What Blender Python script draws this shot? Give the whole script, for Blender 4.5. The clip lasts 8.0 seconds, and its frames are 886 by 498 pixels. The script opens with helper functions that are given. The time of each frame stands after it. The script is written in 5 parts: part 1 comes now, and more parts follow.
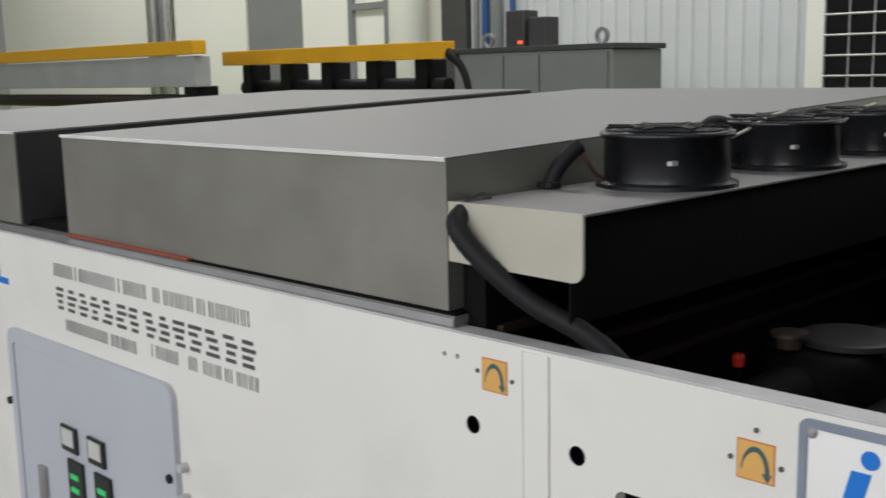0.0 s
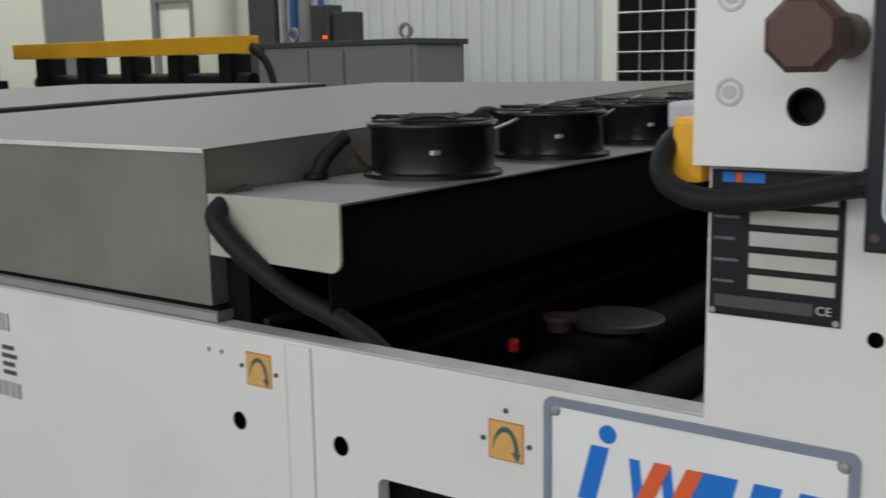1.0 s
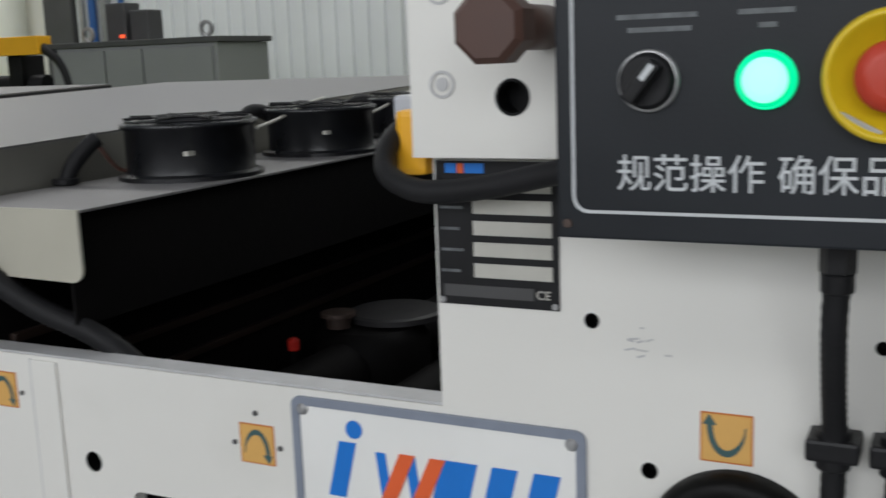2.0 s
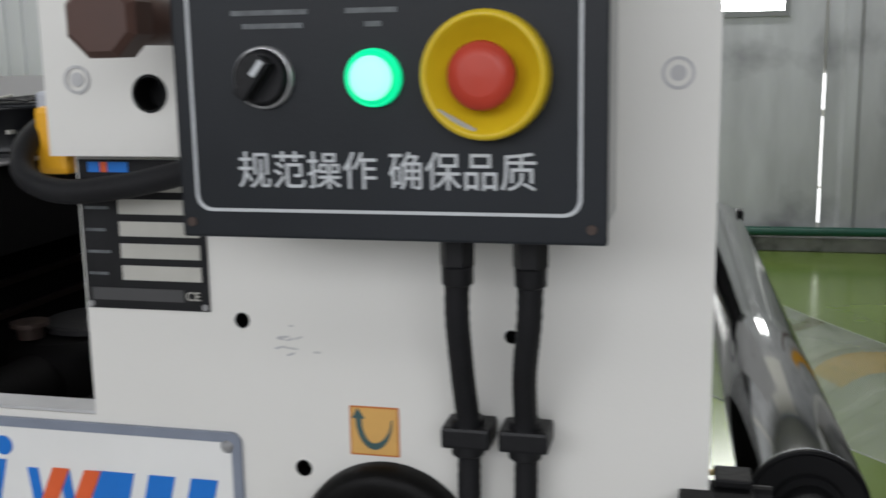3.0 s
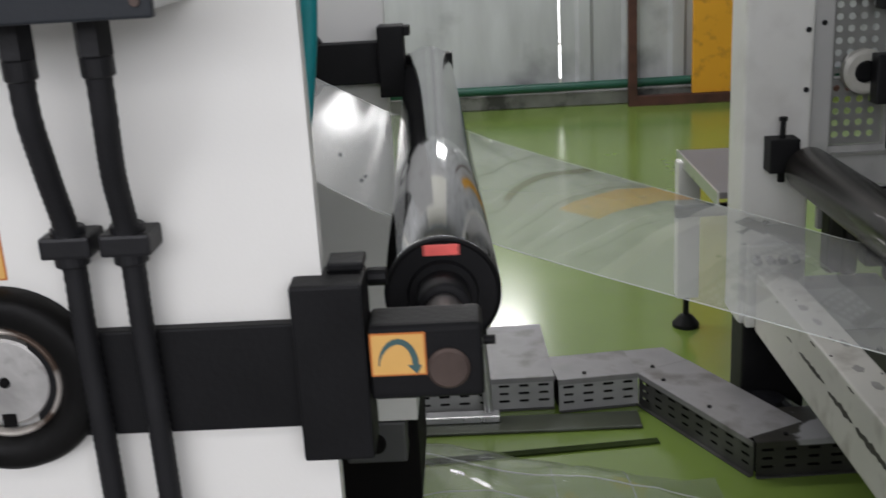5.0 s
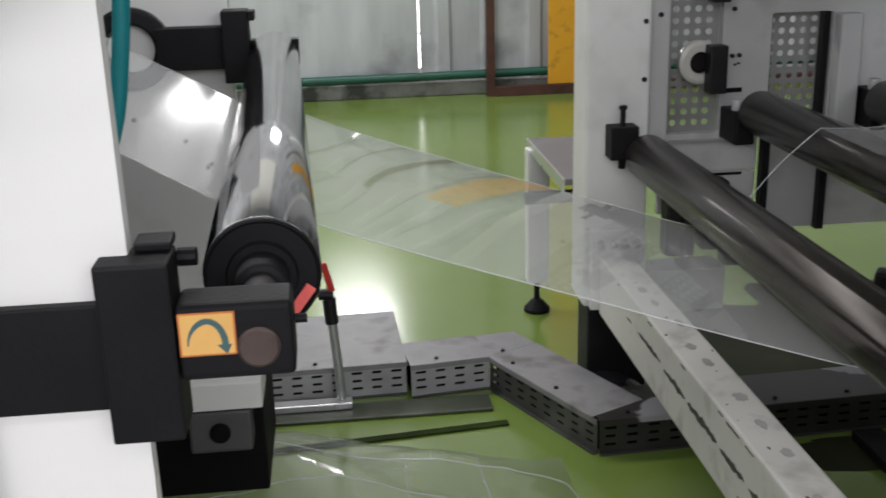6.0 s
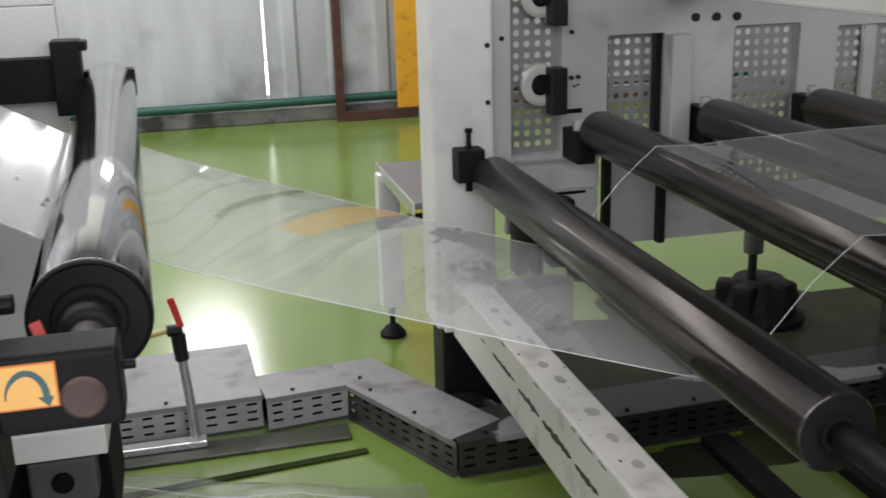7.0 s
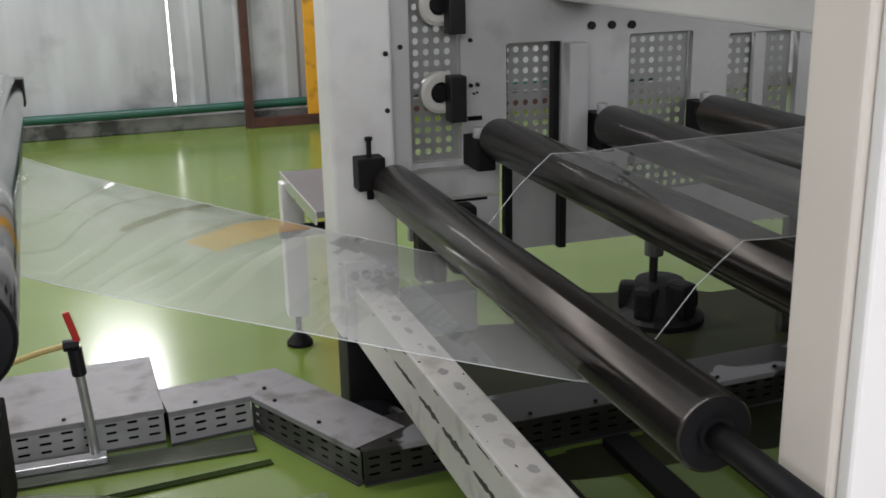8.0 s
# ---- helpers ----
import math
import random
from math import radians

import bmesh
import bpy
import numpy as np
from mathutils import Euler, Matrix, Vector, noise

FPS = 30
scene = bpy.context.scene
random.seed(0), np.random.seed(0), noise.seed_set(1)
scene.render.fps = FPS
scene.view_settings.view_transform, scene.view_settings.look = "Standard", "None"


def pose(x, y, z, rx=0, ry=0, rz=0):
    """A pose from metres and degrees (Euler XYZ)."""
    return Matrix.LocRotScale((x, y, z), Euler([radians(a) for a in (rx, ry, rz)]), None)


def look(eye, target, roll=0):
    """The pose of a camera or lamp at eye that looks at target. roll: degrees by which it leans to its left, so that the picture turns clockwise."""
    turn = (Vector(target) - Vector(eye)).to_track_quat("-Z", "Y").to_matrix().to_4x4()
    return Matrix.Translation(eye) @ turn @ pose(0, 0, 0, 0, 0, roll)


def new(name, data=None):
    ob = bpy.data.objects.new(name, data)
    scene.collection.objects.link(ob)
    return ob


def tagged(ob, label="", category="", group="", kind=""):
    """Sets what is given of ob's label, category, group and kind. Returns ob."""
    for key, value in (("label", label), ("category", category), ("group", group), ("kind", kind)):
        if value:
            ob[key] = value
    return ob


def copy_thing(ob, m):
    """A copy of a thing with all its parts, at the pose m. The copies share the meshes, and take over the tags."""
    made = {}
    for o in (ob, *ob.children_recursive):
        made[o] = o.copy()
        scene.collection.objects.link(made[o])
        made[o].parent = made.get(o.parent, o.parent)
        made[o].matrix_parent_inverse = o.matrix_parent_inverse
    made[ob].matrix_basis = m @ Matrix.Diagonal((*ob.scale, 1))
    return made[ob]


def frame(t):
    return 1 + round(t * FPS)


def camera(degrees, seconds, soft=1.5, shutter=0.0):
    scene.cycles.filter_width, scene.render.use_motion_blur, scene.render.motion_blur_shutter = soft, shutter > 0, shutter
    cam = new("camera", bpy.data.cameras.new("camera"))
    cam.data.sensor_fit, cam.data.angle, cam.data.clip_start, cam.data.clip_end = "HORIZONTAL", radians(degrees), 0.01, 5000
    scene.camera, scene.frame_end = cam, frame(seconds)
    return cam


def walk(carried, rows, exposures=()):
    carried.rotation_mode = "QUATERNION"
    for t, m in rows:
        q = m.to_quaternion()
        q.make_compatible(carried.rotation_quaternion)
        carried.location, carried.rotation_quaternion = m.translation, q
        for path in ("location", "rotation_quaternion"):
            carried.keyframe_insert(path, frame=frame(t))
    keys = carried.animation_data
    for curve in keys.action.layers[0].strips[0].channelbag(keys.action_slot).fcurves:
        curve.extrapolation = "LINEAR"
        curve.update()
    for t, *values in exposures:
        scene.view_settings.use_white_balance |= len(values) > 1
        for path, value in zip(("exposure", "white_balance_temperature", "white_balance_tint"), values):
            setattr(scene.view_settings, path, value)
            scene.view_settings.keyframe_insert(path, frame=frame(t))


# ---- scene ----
cam = camera(45.3, 8.0, soft=1.6, shutter=0.4)
PATH = [
    (0, (0.067, -0.104, 1.458), (-1.338, 1.28, 1.129), -1.2),
    (0.5, (0.087, -0.078, 1.453), (-1.203, 1.413, 1.122), -0.9),
    (1, (0.121, -0.051, 1.448), (-1.029, 1.549, 1.106), -1.0),
    (1.2, (0.134, -0.046, 1.45), (-0.971, 1.586, 1.107), -0.8),
    (2.3, (0.218, 0.012, 1.438), (-0.549, 1.827, 1.094), -1.8),
    (2.5, (0.233, 0.013, 1.431), (-0.457, 1.861, 1.101), -1.1),
    (2.8, (0.267, 0.03, 1.437), (-0.287, 1.918, 1.08), -1.0),
    (3, (0.29, 0.038, 1.438), (-0.173, 1.949, 1.074), -1.0),
    (3.5, (0.334, 0.047, 1.427), (-0.001, 1.978, 1.028), -1.5),
    (4, (0.369, 0.05, 1.407), (0.13, 1.982, 0.952), -2.5),
    (4.5, (0.398, 0.048, 1.376), (0.245, 1.967, 0.835), -3.5),
    (4.7, (0.41, 0.05, 1.368), (0.291, 1.965, 0.804), -3.6),
    (5.8, (0.472, 0.037, 1.349), (0.611, 1.933, 0.727), -1.7),
    (6, (0.476, 0.035, 1.35), (0.665, 1.928, 0.733), -1.6),
    (6.5, (0.482, 0.043, 1.355), (0.822, 1.923, 0.762), -0.8),
    (7, (0.498, 0.047, 1.352), (0.951, 1.906, 0.77), -1.6),
    (7.5, (0.519, 0.041, 1.356), (1.069, 1.875, 0.78), -0.8),
    (8, (0.541, 0.031, 1.362), (1.141, 1.849, 0.784), -1.2),
]
walk(cam, [(t, look(eye, target, roll)) for t, eye, target, roll in PATH], exposures=((0.0, -0.06, 6600, 9), (0.5, -0.02, 6600, 9), (1.0, -0.38, 6500, 9), (2.5, -0.25, 6450, 8), (3.5, -0.42, 6500, 12), (4.5, -0.12, 6450, 13), (6.0, 0.36, 6450, 13), (6.5, 0.57, 6450, 14), (7.0, 0.66, 6470, 15), (7.5, 0.66, 6470, 15), (8.0, 0.46, 6470, 15)))

# ---- daylight and assumed hall light ----
world = bpy.data.worlds.new("sky")
scene.world = world
world.use_nodes = True
_nt = world.node_tree
_bg = _nt.nodes["Background"]
_sky = _nt.nodes.new("ShaderNodeTexSky")
_sky.sky_type = "NISHITA"
_sky.sun_disc = False
_sky.sun_elevation = radians(50)
_sky.sun_rotation = radians(200)
_nt.links.new(_sky.outputs["Color"], _bg.inputs["Color"])
_bg.inputs["Strength"].default_value = 0.12

CEIL = 6.0
HALL = (-19.0, 12.0, -6.0, 7.9)


def area_lamp(name, eye, target, sx, sy, watts, colour=(1.0, 0.99, 0.97)):
    data = bpy.data.lights.new(name, "AREA")
    data.shape, data.size, data.size_y, data.energy, data.color = "RECTANGLE", sx, sy, watts, colour
    ob = new(name, data)
    ob.matrix_world = look(eye, target)
    return ob


# unseen roof openings, added with lamps to light the hall from above
ASSUMED_SKYLIGHTS = [-4.2, 1.0, 5.4]
for _x, _y, _n, _w in ((-4.0, ASSUMED_SKYLIGHTS[0], 26.0, 220), (-4.0, ASSUMED_SKYLIGHTS[1], 26.0, 70), (-7.5, ASSUMED_SKYLIGHTS[2], 19.0, 600)):
    area_lamp("assumed_skylight_lamp", (_x, _y, CEIL + 0.05), (_x, _y, 0.0), _n, 1.1, _w)
# unseen window band, added behind the viewpoint to light the white panel
ASSUMED_WINDOW = (-6.0, 6.0, 2.2, 4.6)
area_lamp("assumed_window_lamp", (0.0, -5.98, 3.4), (0.0, 4.0, 1.0), 11.6, 2.3, 390, (1.0, 0.985, 1.0))


# ---- materials ----
def mat(name, colour, rough=0.5, metal=0.0, vary=0.12, scale=6.0, bump=0.05, fine=120.0, stretch=None, stain=None, spec=0.5, coat=0.0, rvary=0.1, edge=(0.55, 0.75)):
    m = bpy.data.materials.new(name)
    m.use_nodes = True
    nt = m.node_tree
    b = nt.nodes["Principled BSDF"]
    N, L = nt.nodes.new, nt.links.new
    tc = N("ShaderNodeTexCoord")
    mp = N("ShaderNodeMapping")
    L(tc.outputs["Object"], mp.inputs["Vector"])
    if stretch:
        mp.inputs["Scale"].default_value = stretch
    big, small = N("ShaderNodeTexNoise"), N("ShaderNodeTexNoise")
    big.inputs["Scale"].default_value, small.inputs["Scale"].default_value = scale, fine
    big.inputs["Detail"].default_value = 6
    for n in (big, small):
        L(mp.outputs["Vector"], n.inputs["Vector"])
    r = N("ShaderNodeValToRGB")
    e = r.color_ramp.elements
    e[0].position, e[1].position = 0.3, 0.7
    e[0].color = (*[c * (1 - vary) for c in colour], 1)
    e[1].color = (*[min(1, c * (1 + vary)) for c in colour], 1)
    L(big.outputs["Fac"], r.inputs["Fac"])
    out = r.outputs["Color"]
    if stain:
        sc, amount, scol = stain
        sn = N("ShaderNodeTexNoise")
        sn.inputs["Scale"].default_value = sc
        sn.inputs["Detail"].default_value = 8
        L(tc.outputs["Object"], sn.inputs["Vector"])
        sr = N("ShaderNodeValToRGB")
        sr.color_ramp.elements[0].position, sr.color_ramp.elements[1].position = edge
        sr.color_ramp.elements[1].color = (amount, amount, amount, 1)
        L(sn.outputs["Fac"], sr.inputs["Fac"])
        mx = N("ShaderNodeMixRGB")
        mx.inputs["Color2"].default_value = (*scol, 1)
        L(sr.outputs["Color"], mx.inputs["Fac"])
        L(out, mx.inputs["Color1"])
        out = mx.outputs["Color"]
    L(out, b.inputs["Base Color"])
    mr = N("ShaderNodeMapRange")
    mr.inputs["To Min"].default_value, mr.inputs["To Max"].default_value = max(0.02, rough - rvary), min(1, rough + rvary)
    L(big.outputs["Fac"], mr.inputs["Value"])
    L(mr.outputs["Result"], b.inputs["Roughness"])
    b.inputs["Metallic"].default_value = metal
    b.inputs["Specular IOR Level"].default_value = spec
    b.inputs["Coat Weight"].default_value = coat
    if bump:
        bp = N("ShaderNodeBump")
        bp.inputs["Strength"].default_value = bump
        bp.inputs["Distance"].default_value = 0.002
        L(small.outputs["Fac"], bp.inputs["Height"])
        L(bp.outputs["Normal"], b.inputs["Normal"])
    return m


def glow(name, colour, strength):
    m = bpy.data.materials.new(name)
    m.use_nodes = True
    b = m.node_tree.nodes["Principled BSDF"]
    b.inputs["Base Color"].default_value = (*colour, 1)
    b.inputs["Emission Color"].default_value = (*colour, 1)
    b.inputs["Emission Strength"].default_value = strength
    return m


def film_mat(name, haze, gloss_rough, tint=(0.97, 0.98, 0.97), gloss=0.75, base=0.045, ripple=0.05):
    """Clear plastic film: sees through, a little milky, with gloss."""
    m = bpy.data.materials.new(name)
    m.use_nodes = True
    nt = m.node_tree
    nt.nodes.remove(nt.nodes["Principled BSDF"])
    N, L = nt.nodes.new, nt.links.new
    tr, gl, df = N("ShaderNodeBsdfTransparent"), N("ShaderNodeBsdfGlossy"), N("ShaderNodeBsdfDiffuse")
    tr.inputs["Color"].default_value = (*tint, 1)
    gl.inputs["Roughness"].default_value = gloss_rough
    df.inputs["Color"].default_value = (0.8, 0.82, 0.8, 1)
    tc, nz = N("ShaderNodeTexCoord"), N("ShaderNodeTexNoise")
    nz.inputs["Scale"].default_value = 1.4
    nz.inputs["Detail"].default_value = 0.0
    L(tc.outputs["Object"], nz.inputs["Vector"])
    bp = N("ShaderNodeBump")
    bp.inputs["Strength"].default_value, bp.inputs["Distance"].default_value = 0.4, ripple
    L(nz.outputs["Fac"], bp.inputs["Height"])
    L(bp.outputs["Normal"], gl.inputs["Normal"])
    hz = N("ShaderNodeMapRange")
    hz.inputs["To Min"].default_value, hz.inputs["To Max"].default_value = haze * 0.5, haze * 1.5
    L(nz.outputs["Fac"], hz.inputs["Value"])
    m1, m2, fw = N("ShaderNodeMixShader"), N("ShaderNodeMixShader"), N("ShaderNodeLayerWeight")
    fw.inputs["Blend"].default_value = 0.5
    pw, fr = N("ShaderNodeMath"), N("ShaderNodeMath")
    pw.operation, fr.operation = "POWER", "MULTIPLY_ADD"
    pw.inputs[1].default_value, fr.inputs[1].default_value, fr.inputs[2].default_value = 4.0, gloss, base
    L(fw.outputs["Facing"], pw.inputs[0])
    L(pw.outputs[0], fr.inputs[0])
    L(hz.outputs["Result"], m1.inputs["Fac"])
    L(tr.outputs[0], m1.inputs[1])
    L(df.outputs[0], m1.inputs[2])
    L(fr.outputs[0], m2.inputs["Fac"])
    L(m1.outputs[0], m2.inputs[1])
    L(gl.outputs[0], m2.inputs[2])
    L(m2.outputs[0], nt.nodes["Material Output"].inputs["Surface"])
    return m


M_WHITE = mat("cream_white_enamel", (0.745, 0.735, 0.69), 0.38, 0, 0.03, 2.2, 0.06, 300, stain=(3.5, 0.24, (0.45, 0.44, 0.39)))
M_EDGE = mat("grey_panel_edge", (0.50, 0.50, 0.50), 0.5, 0, 0.1, 20, 0.1)
M_GREYDOOR = mat("light_grey_door_paint", (0.47, 0.49, 0.53), 0.4, 0, 0.04, 3, 0.06, 300)
M_STEEL = mat("brushed_stainless", (0.36, 0.352, 0.312), 0.42, 0.75, 0.11, 4.0, 0.10, 60, stretch=(1.2, 1.0, 1.4), stain=(5.0, 0.5, (0.26, 0.245, 0.21)), rvary=0.10)
# roof steel, coloured darker than the hood's sides
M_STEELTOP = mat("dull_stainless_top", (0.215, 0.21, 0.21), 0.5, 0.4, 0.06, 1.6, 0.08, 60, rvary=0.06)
M_SHEET = mat("galvanised_sheet", (0.225, 0.217, 0.217), 0.45, 0.4, 0.1, 6, 0.1, 80)
M_CHARCOAL = mat("charcoal_dark_metal", (0.022, 0.021, 0.022), 0.6, 0, 0.25, 6, 0.1)
M_GREASE = mat("black_grease_on_iron", (0.0035, 0.0033, 0.003), 0.5, 0, 0.5, 18, 0.5, 70, rvary=0.2, spec=0.15)
M_CREAM = mat("cream_sheet_end", (0.56, 0.54, 0.45), 0.35, 0.3, 0.05, 8, 0.05)
M_BLACK = mat("black_plastic", (0.008, 0.008, 0.009), 0.45, 0, 0.3, 20, 0.15, 200, spec=0.3)
M_FAN = mat("black_fan_enamel", (0.006, 0.0065, 0.008), 0.3, 0, 0.3, 20, 0.1, 200)
M_RUBBER = mat("black_rubber_hose", (0.010, 0.010, 0.011), 0.6, 0, 0.2, 30, 0.2, 300, spec=0.25)
M_BLACKIRON = mat("blackened_iron", (0.006, 0.006, 0.0065), 0.55, 0.0, 0.3, 12, 0.2, 150, spec=0.18)
# near-black for grease, and for the shade of pits and recesses
M_PIT = mat("black_grease_and_shade", (0.0035, 0.003, 0.003), 0.7, 0.0, 0.4, 6, 0.3, 60, spec=0.12)
M_RUST = mat("dark_brown_roll", (0.025, 0.015, 0.011), 0.5, 0.2, 0.3, 8, 0.2, 60)
M_BOX = mat("charcoal_control_face", (0.013, 0.0155, 0.019), 0.42, 0, 0.15, 8, 0.06, 300, spec=0.3)
M_BOXSIDE = mat("pale_grey_box_side", (0.55, 0.55, 0.53), 0.45, 0, 0.05, 8, 0.05)
M_LINE = mat("pale_print", (0.55, 0.57, 0.58), 0.5, 0, 0.05, 30, 0)
M_FAINT = mat("faint_worn_print", (0.11, 0.12, 0.125), 0.5, 0, 0.4, 90, 0)
M_PRINT = mat("dark_print", (0.07, 0.07, 0.07), 0.5, 0, 0.1, 30, 0)
M_YELLOW = mat("estop_yellow", (0.70, 0.50, 0.015), 0.35, 0, 0.06, 20, 0.04)
M_RED = mat("estop_red", (0.50, 0.045, 0.02), 0.4, 0, 0.06, 20, 0.04)
M_ORANGE = mat("orange_label", (0.68, 0.39, 0.11), 0.45, 0, 0.06, 30, 0.03)
M_ORANGERIM = mat("orange_label_rim", (0.52, 0.16, 0.03), 0.5, 0, 0.06, 30, 0)
M_ARROW = mat("teal_arrow_print", (0.045, 0.10, 0.10), 0.5, 0, 0.1, 30, 0)
M_MACHYEL = mat("machine_yellow_paint", (0.80, 0.40, 0.015), 0.4, 0, 0.06, 4, 0.05)
M_BLUE = mat("blue_emblem_ink", (0.007, 0.17, 0.60), 0.4, 0, 0.04, 30, 0)
M_CORAL = mat("orange_red_emblem_ink", (0.75, 0.12, 0.03), 0.4, 0, 0.04, 30, 0)
M_PLATE = mat("white_name_plate", (0.80, 0.80, 0.77), 0.35, 0, 0.04, 8, 0.03)
M_PLATERIM = mat("blue_grey_plate_rim", (0.24, 0.27, 0.33), 0.4, 0.2, 0.08, 20, 0.05)
M_FIELD = mat("pale_field", (0.50, 0.49, 0.44), 0.4, 0.1, 0.06, 30, 0)
M_BROWN = mat("brown_bakelite", (0.075, 0.034, 0.024), 0.5, 0, 0.1, 20, 0.06)
M_CHROME = mat("polished_chrome_roll", (0.37, 0.373, 0.376), 0.08, 1.0, 0.06, 3, 0.03, 30, rvary=0.05)
M_ROLLB = mat("dark_hard_anodised_roll", (0.048, 0.043, 0.038), 0.20, 0.75, 0.55, 30, 0.03, 160, stretch=(1, 0.02, 1), rvary=0.08)
# turned rolls carry fine grooves round their axis, which draw highlights out lengthwise
_tan = M_ROLLB.node_tree.nodes.new("ShaderNodeTangent")
_tan.direction_type, _tan.axis = "RADIAL", "Y"
_rb = M_ROLLB.node_tree.nodes["Principled BSDF"]
M_ROLLB.node_tree.links.new(_tan.outputs["Tangent"], _rb.inputs["Tangent"])
_rb.inputs["Anisotropic"].default_value, _rb.inputs["Anisotropic Rotation"].default_value = 0.9, 0.25
M_IRON = mat("worn_brown_iron", (0.09, 0.065, 0.055), 0.5, 0.6, 0.25, 30, 0.15)
M_BEAR = mat("oily_bearing_steel", (0.46, 0.45, 0.43), 0.45, 0.6, 0.25, 22, 0.25, 90, stain=(26, 0.95, (0.10, 0.08, 0.06)))
M_WORNRING = mat("rust_worn_ring", (0.40, 0.37, 0.33), 0.45, 0.5, 0.2, 20, 0.2, 90, stain=(24, 0.95, (0.06, 0.035, 0.022)), edge=(0.45, 0.55))
M_JOURNAL = mat("dull_grey_journal", (0.13, 0.12, 0.115), 0.4, 0.6, 0.2, 20, 0.1)
M_REDTAPE = mat("red_tape", (0.82, 0.13, 0.11), 0.5, 0, 0.15, 60, 0.1)
M_TEAL = mat("teal_air_hose", (0.0, 0.20, 0.22), 0.35, 0, 0.05, 30, 0.02)
M_FLOOR = mat("green_epoxy_floor", (0.160, 0.240, 0.045), 0.19, 0, 0.16, 0.7, 0.05, 9, stain=(1.1, 0.5, (0.25, 0.27, 0.13)), rvary=0.09, spec=1.0)
M_WALL = mat("scuffed_grey_wall_panel", (0.50, 0.51, 0.52), 0.42, 0.1, 0.16, 3.0, 0.06, 30, stretch=(1.6, 1.6, 0.35), stain=(1.9, 0.9, (0.19, 0.19, 0.20)))
M_WALLW = mat("white_sandwich_panel", (0.83, 0.82, 0.755), 0.5, 0, 0.03, 0.6, 0.03, 30)
M_WALLG = mat("grey_hall_wall", (0.32, 0.32, 0.32), 0.6, 0, 0.06, 0.8, 0.04, 30)
M_RIB = mat("ribbed_pale_cladding", (0.60, 0.615, 0.63), 0.5, 0, 0.05, 1.2, 0.04, 30)
M_CONC = mat("dirty_concrete_kerb", (0.27, 0.265, 0.25), 0.8, 0, 0.25, 6, 0.3, 60, stain=(5, 0.9, (0.05, 0.05, 0.045)), edge=(0.5, 0.62))
M_PIPE = mat("dark_green_pipe", (0.01, 0.085, 0.055), 0.35, 0, 0.12, 6, 0.05)
M_BROWNFR = mat("rusty_red_brown_frame", (0.085, 0.035, 0.025), 0.6, 0.2, 0.3, 10, 0.2)
M_WALLYEL = mat("scratched_yellow_board", (0.78, 0.37, 0.02), 0.5, 0, 0.05, 3, 0.05, 60, stain=(9, 0.75, (0.22, 0.11, 0.02)))
M_CABINET = mat("grey_cabinet_paint", (0.22, 0.225, 0.225), 0.5, 0, 0.05, 3, 0.05)
M_DARKRIM = mat("dark_grey_rim", (0.06, 0.06, 0.06), 0.5, 0, 0.1, 8, 0.05)
M_GALV = mat("dusty_galvanised_tray", (0.235, 0.23, 0.235), 0.5, 0.3, 0.18, 9, 0.2, 70, stain=(9, 0.85, (0.11, 0.10, 0.095)), edge=(0.52, 0.70))
M_TRAYSIDE = mat("bright_galvanised_side", (0.36, 0.36, 0.355), 0.5, 0.3, 0.15, 9, 0.15, 70, stain=(10, 0.7, (0.16, 0.155, 0.145)))
# these metals carry oil and grime, and the shade around machine B too
M_OILSHADE = mat("oil_stained_shaded_tray", (0.030, 0.028, 0.025), 0.35, 0.2, 0.3, 6, 0.2, 70, stain=(4.6, 0.85, (0.34, 0.34, 0.35)), edge=(0.575, 0.60))
M_GRIMESHADE = mat("grimy_shaded_tray_side", (0.05, 0.05, 0.046), 0.5, 0.2, 0.35, 7, 0.2, 70, stain=(6.0, 0.5, (0.15, 0.15, 0.14)))
M_GREASESHADE = mat("greased_shaded_metal", (0.020, 0.020, 0.016), 0.45, 0.1, 0.35, 7, 0.2, 70, stain=(7.0, 0.4, (0.07, 0.07, 0.06)))
M_SHADEOIL = mat("oily_shaded_floor", (0.024, 0.027, 0.013), 0.42, 0, 0.4, 3, 0.1, 30, stain=(3.0, 0.6, (0.075, 0.085, 0.03)), spec=0.08)
M_STRIP = mat("dark_olive_strip", (0.022, 0.034, 0.008), 0.85, 0, 0.3, 10, 0.1, spec=0.1)
M_SHADESTEEL = mat("oily_shaded_steel", (0.045, 0.052, 0.034), 0.4, 0.1, 0.35, 5, 0.1, 40, stain=(6, 0.6, (0.12, 0.13, 0.11)), spec=0.3)
M_BAG = mat("shiny_black_film", (0.010, 0.010, 0.012), 0.14, 0, 0.3, 12, 0.8, 40)
M_BWHITE = mat("grey_white_machine_paint", (0.66, 0.655, 0.62), 0.42, 0, 0.05, 3, 0.06, 200, stain=(6, 0.35, (0.32, 0.30, 0.27)))
M_BBEAM = mat("chipped_white_beam", (0.60, 0.585, 0.54), 0.45, 0, 0.06, 5, 0.08, 120, stain=(12, 0.55, (0.24, 0.21, 0.18)))
M_CHIP = mat("bare_dark_steel_chip", (0.055, 0.05, 0.045), 0.6, 0.2, 0.3, 40, 0.2, 200)
M_SPOT = mat("thin_grease_spot", (0.34, 0.33, 0.315), 0.5, 0, 0.12, 30, 0.05)
M_BGREY = mat("mid_grey_machine_plate", (0.46, 0.46, 0.445), 0.45, 0, 0.08, 4, 0.06, stain=(8, 0.4, (0.16, 0.16, 0.155)))
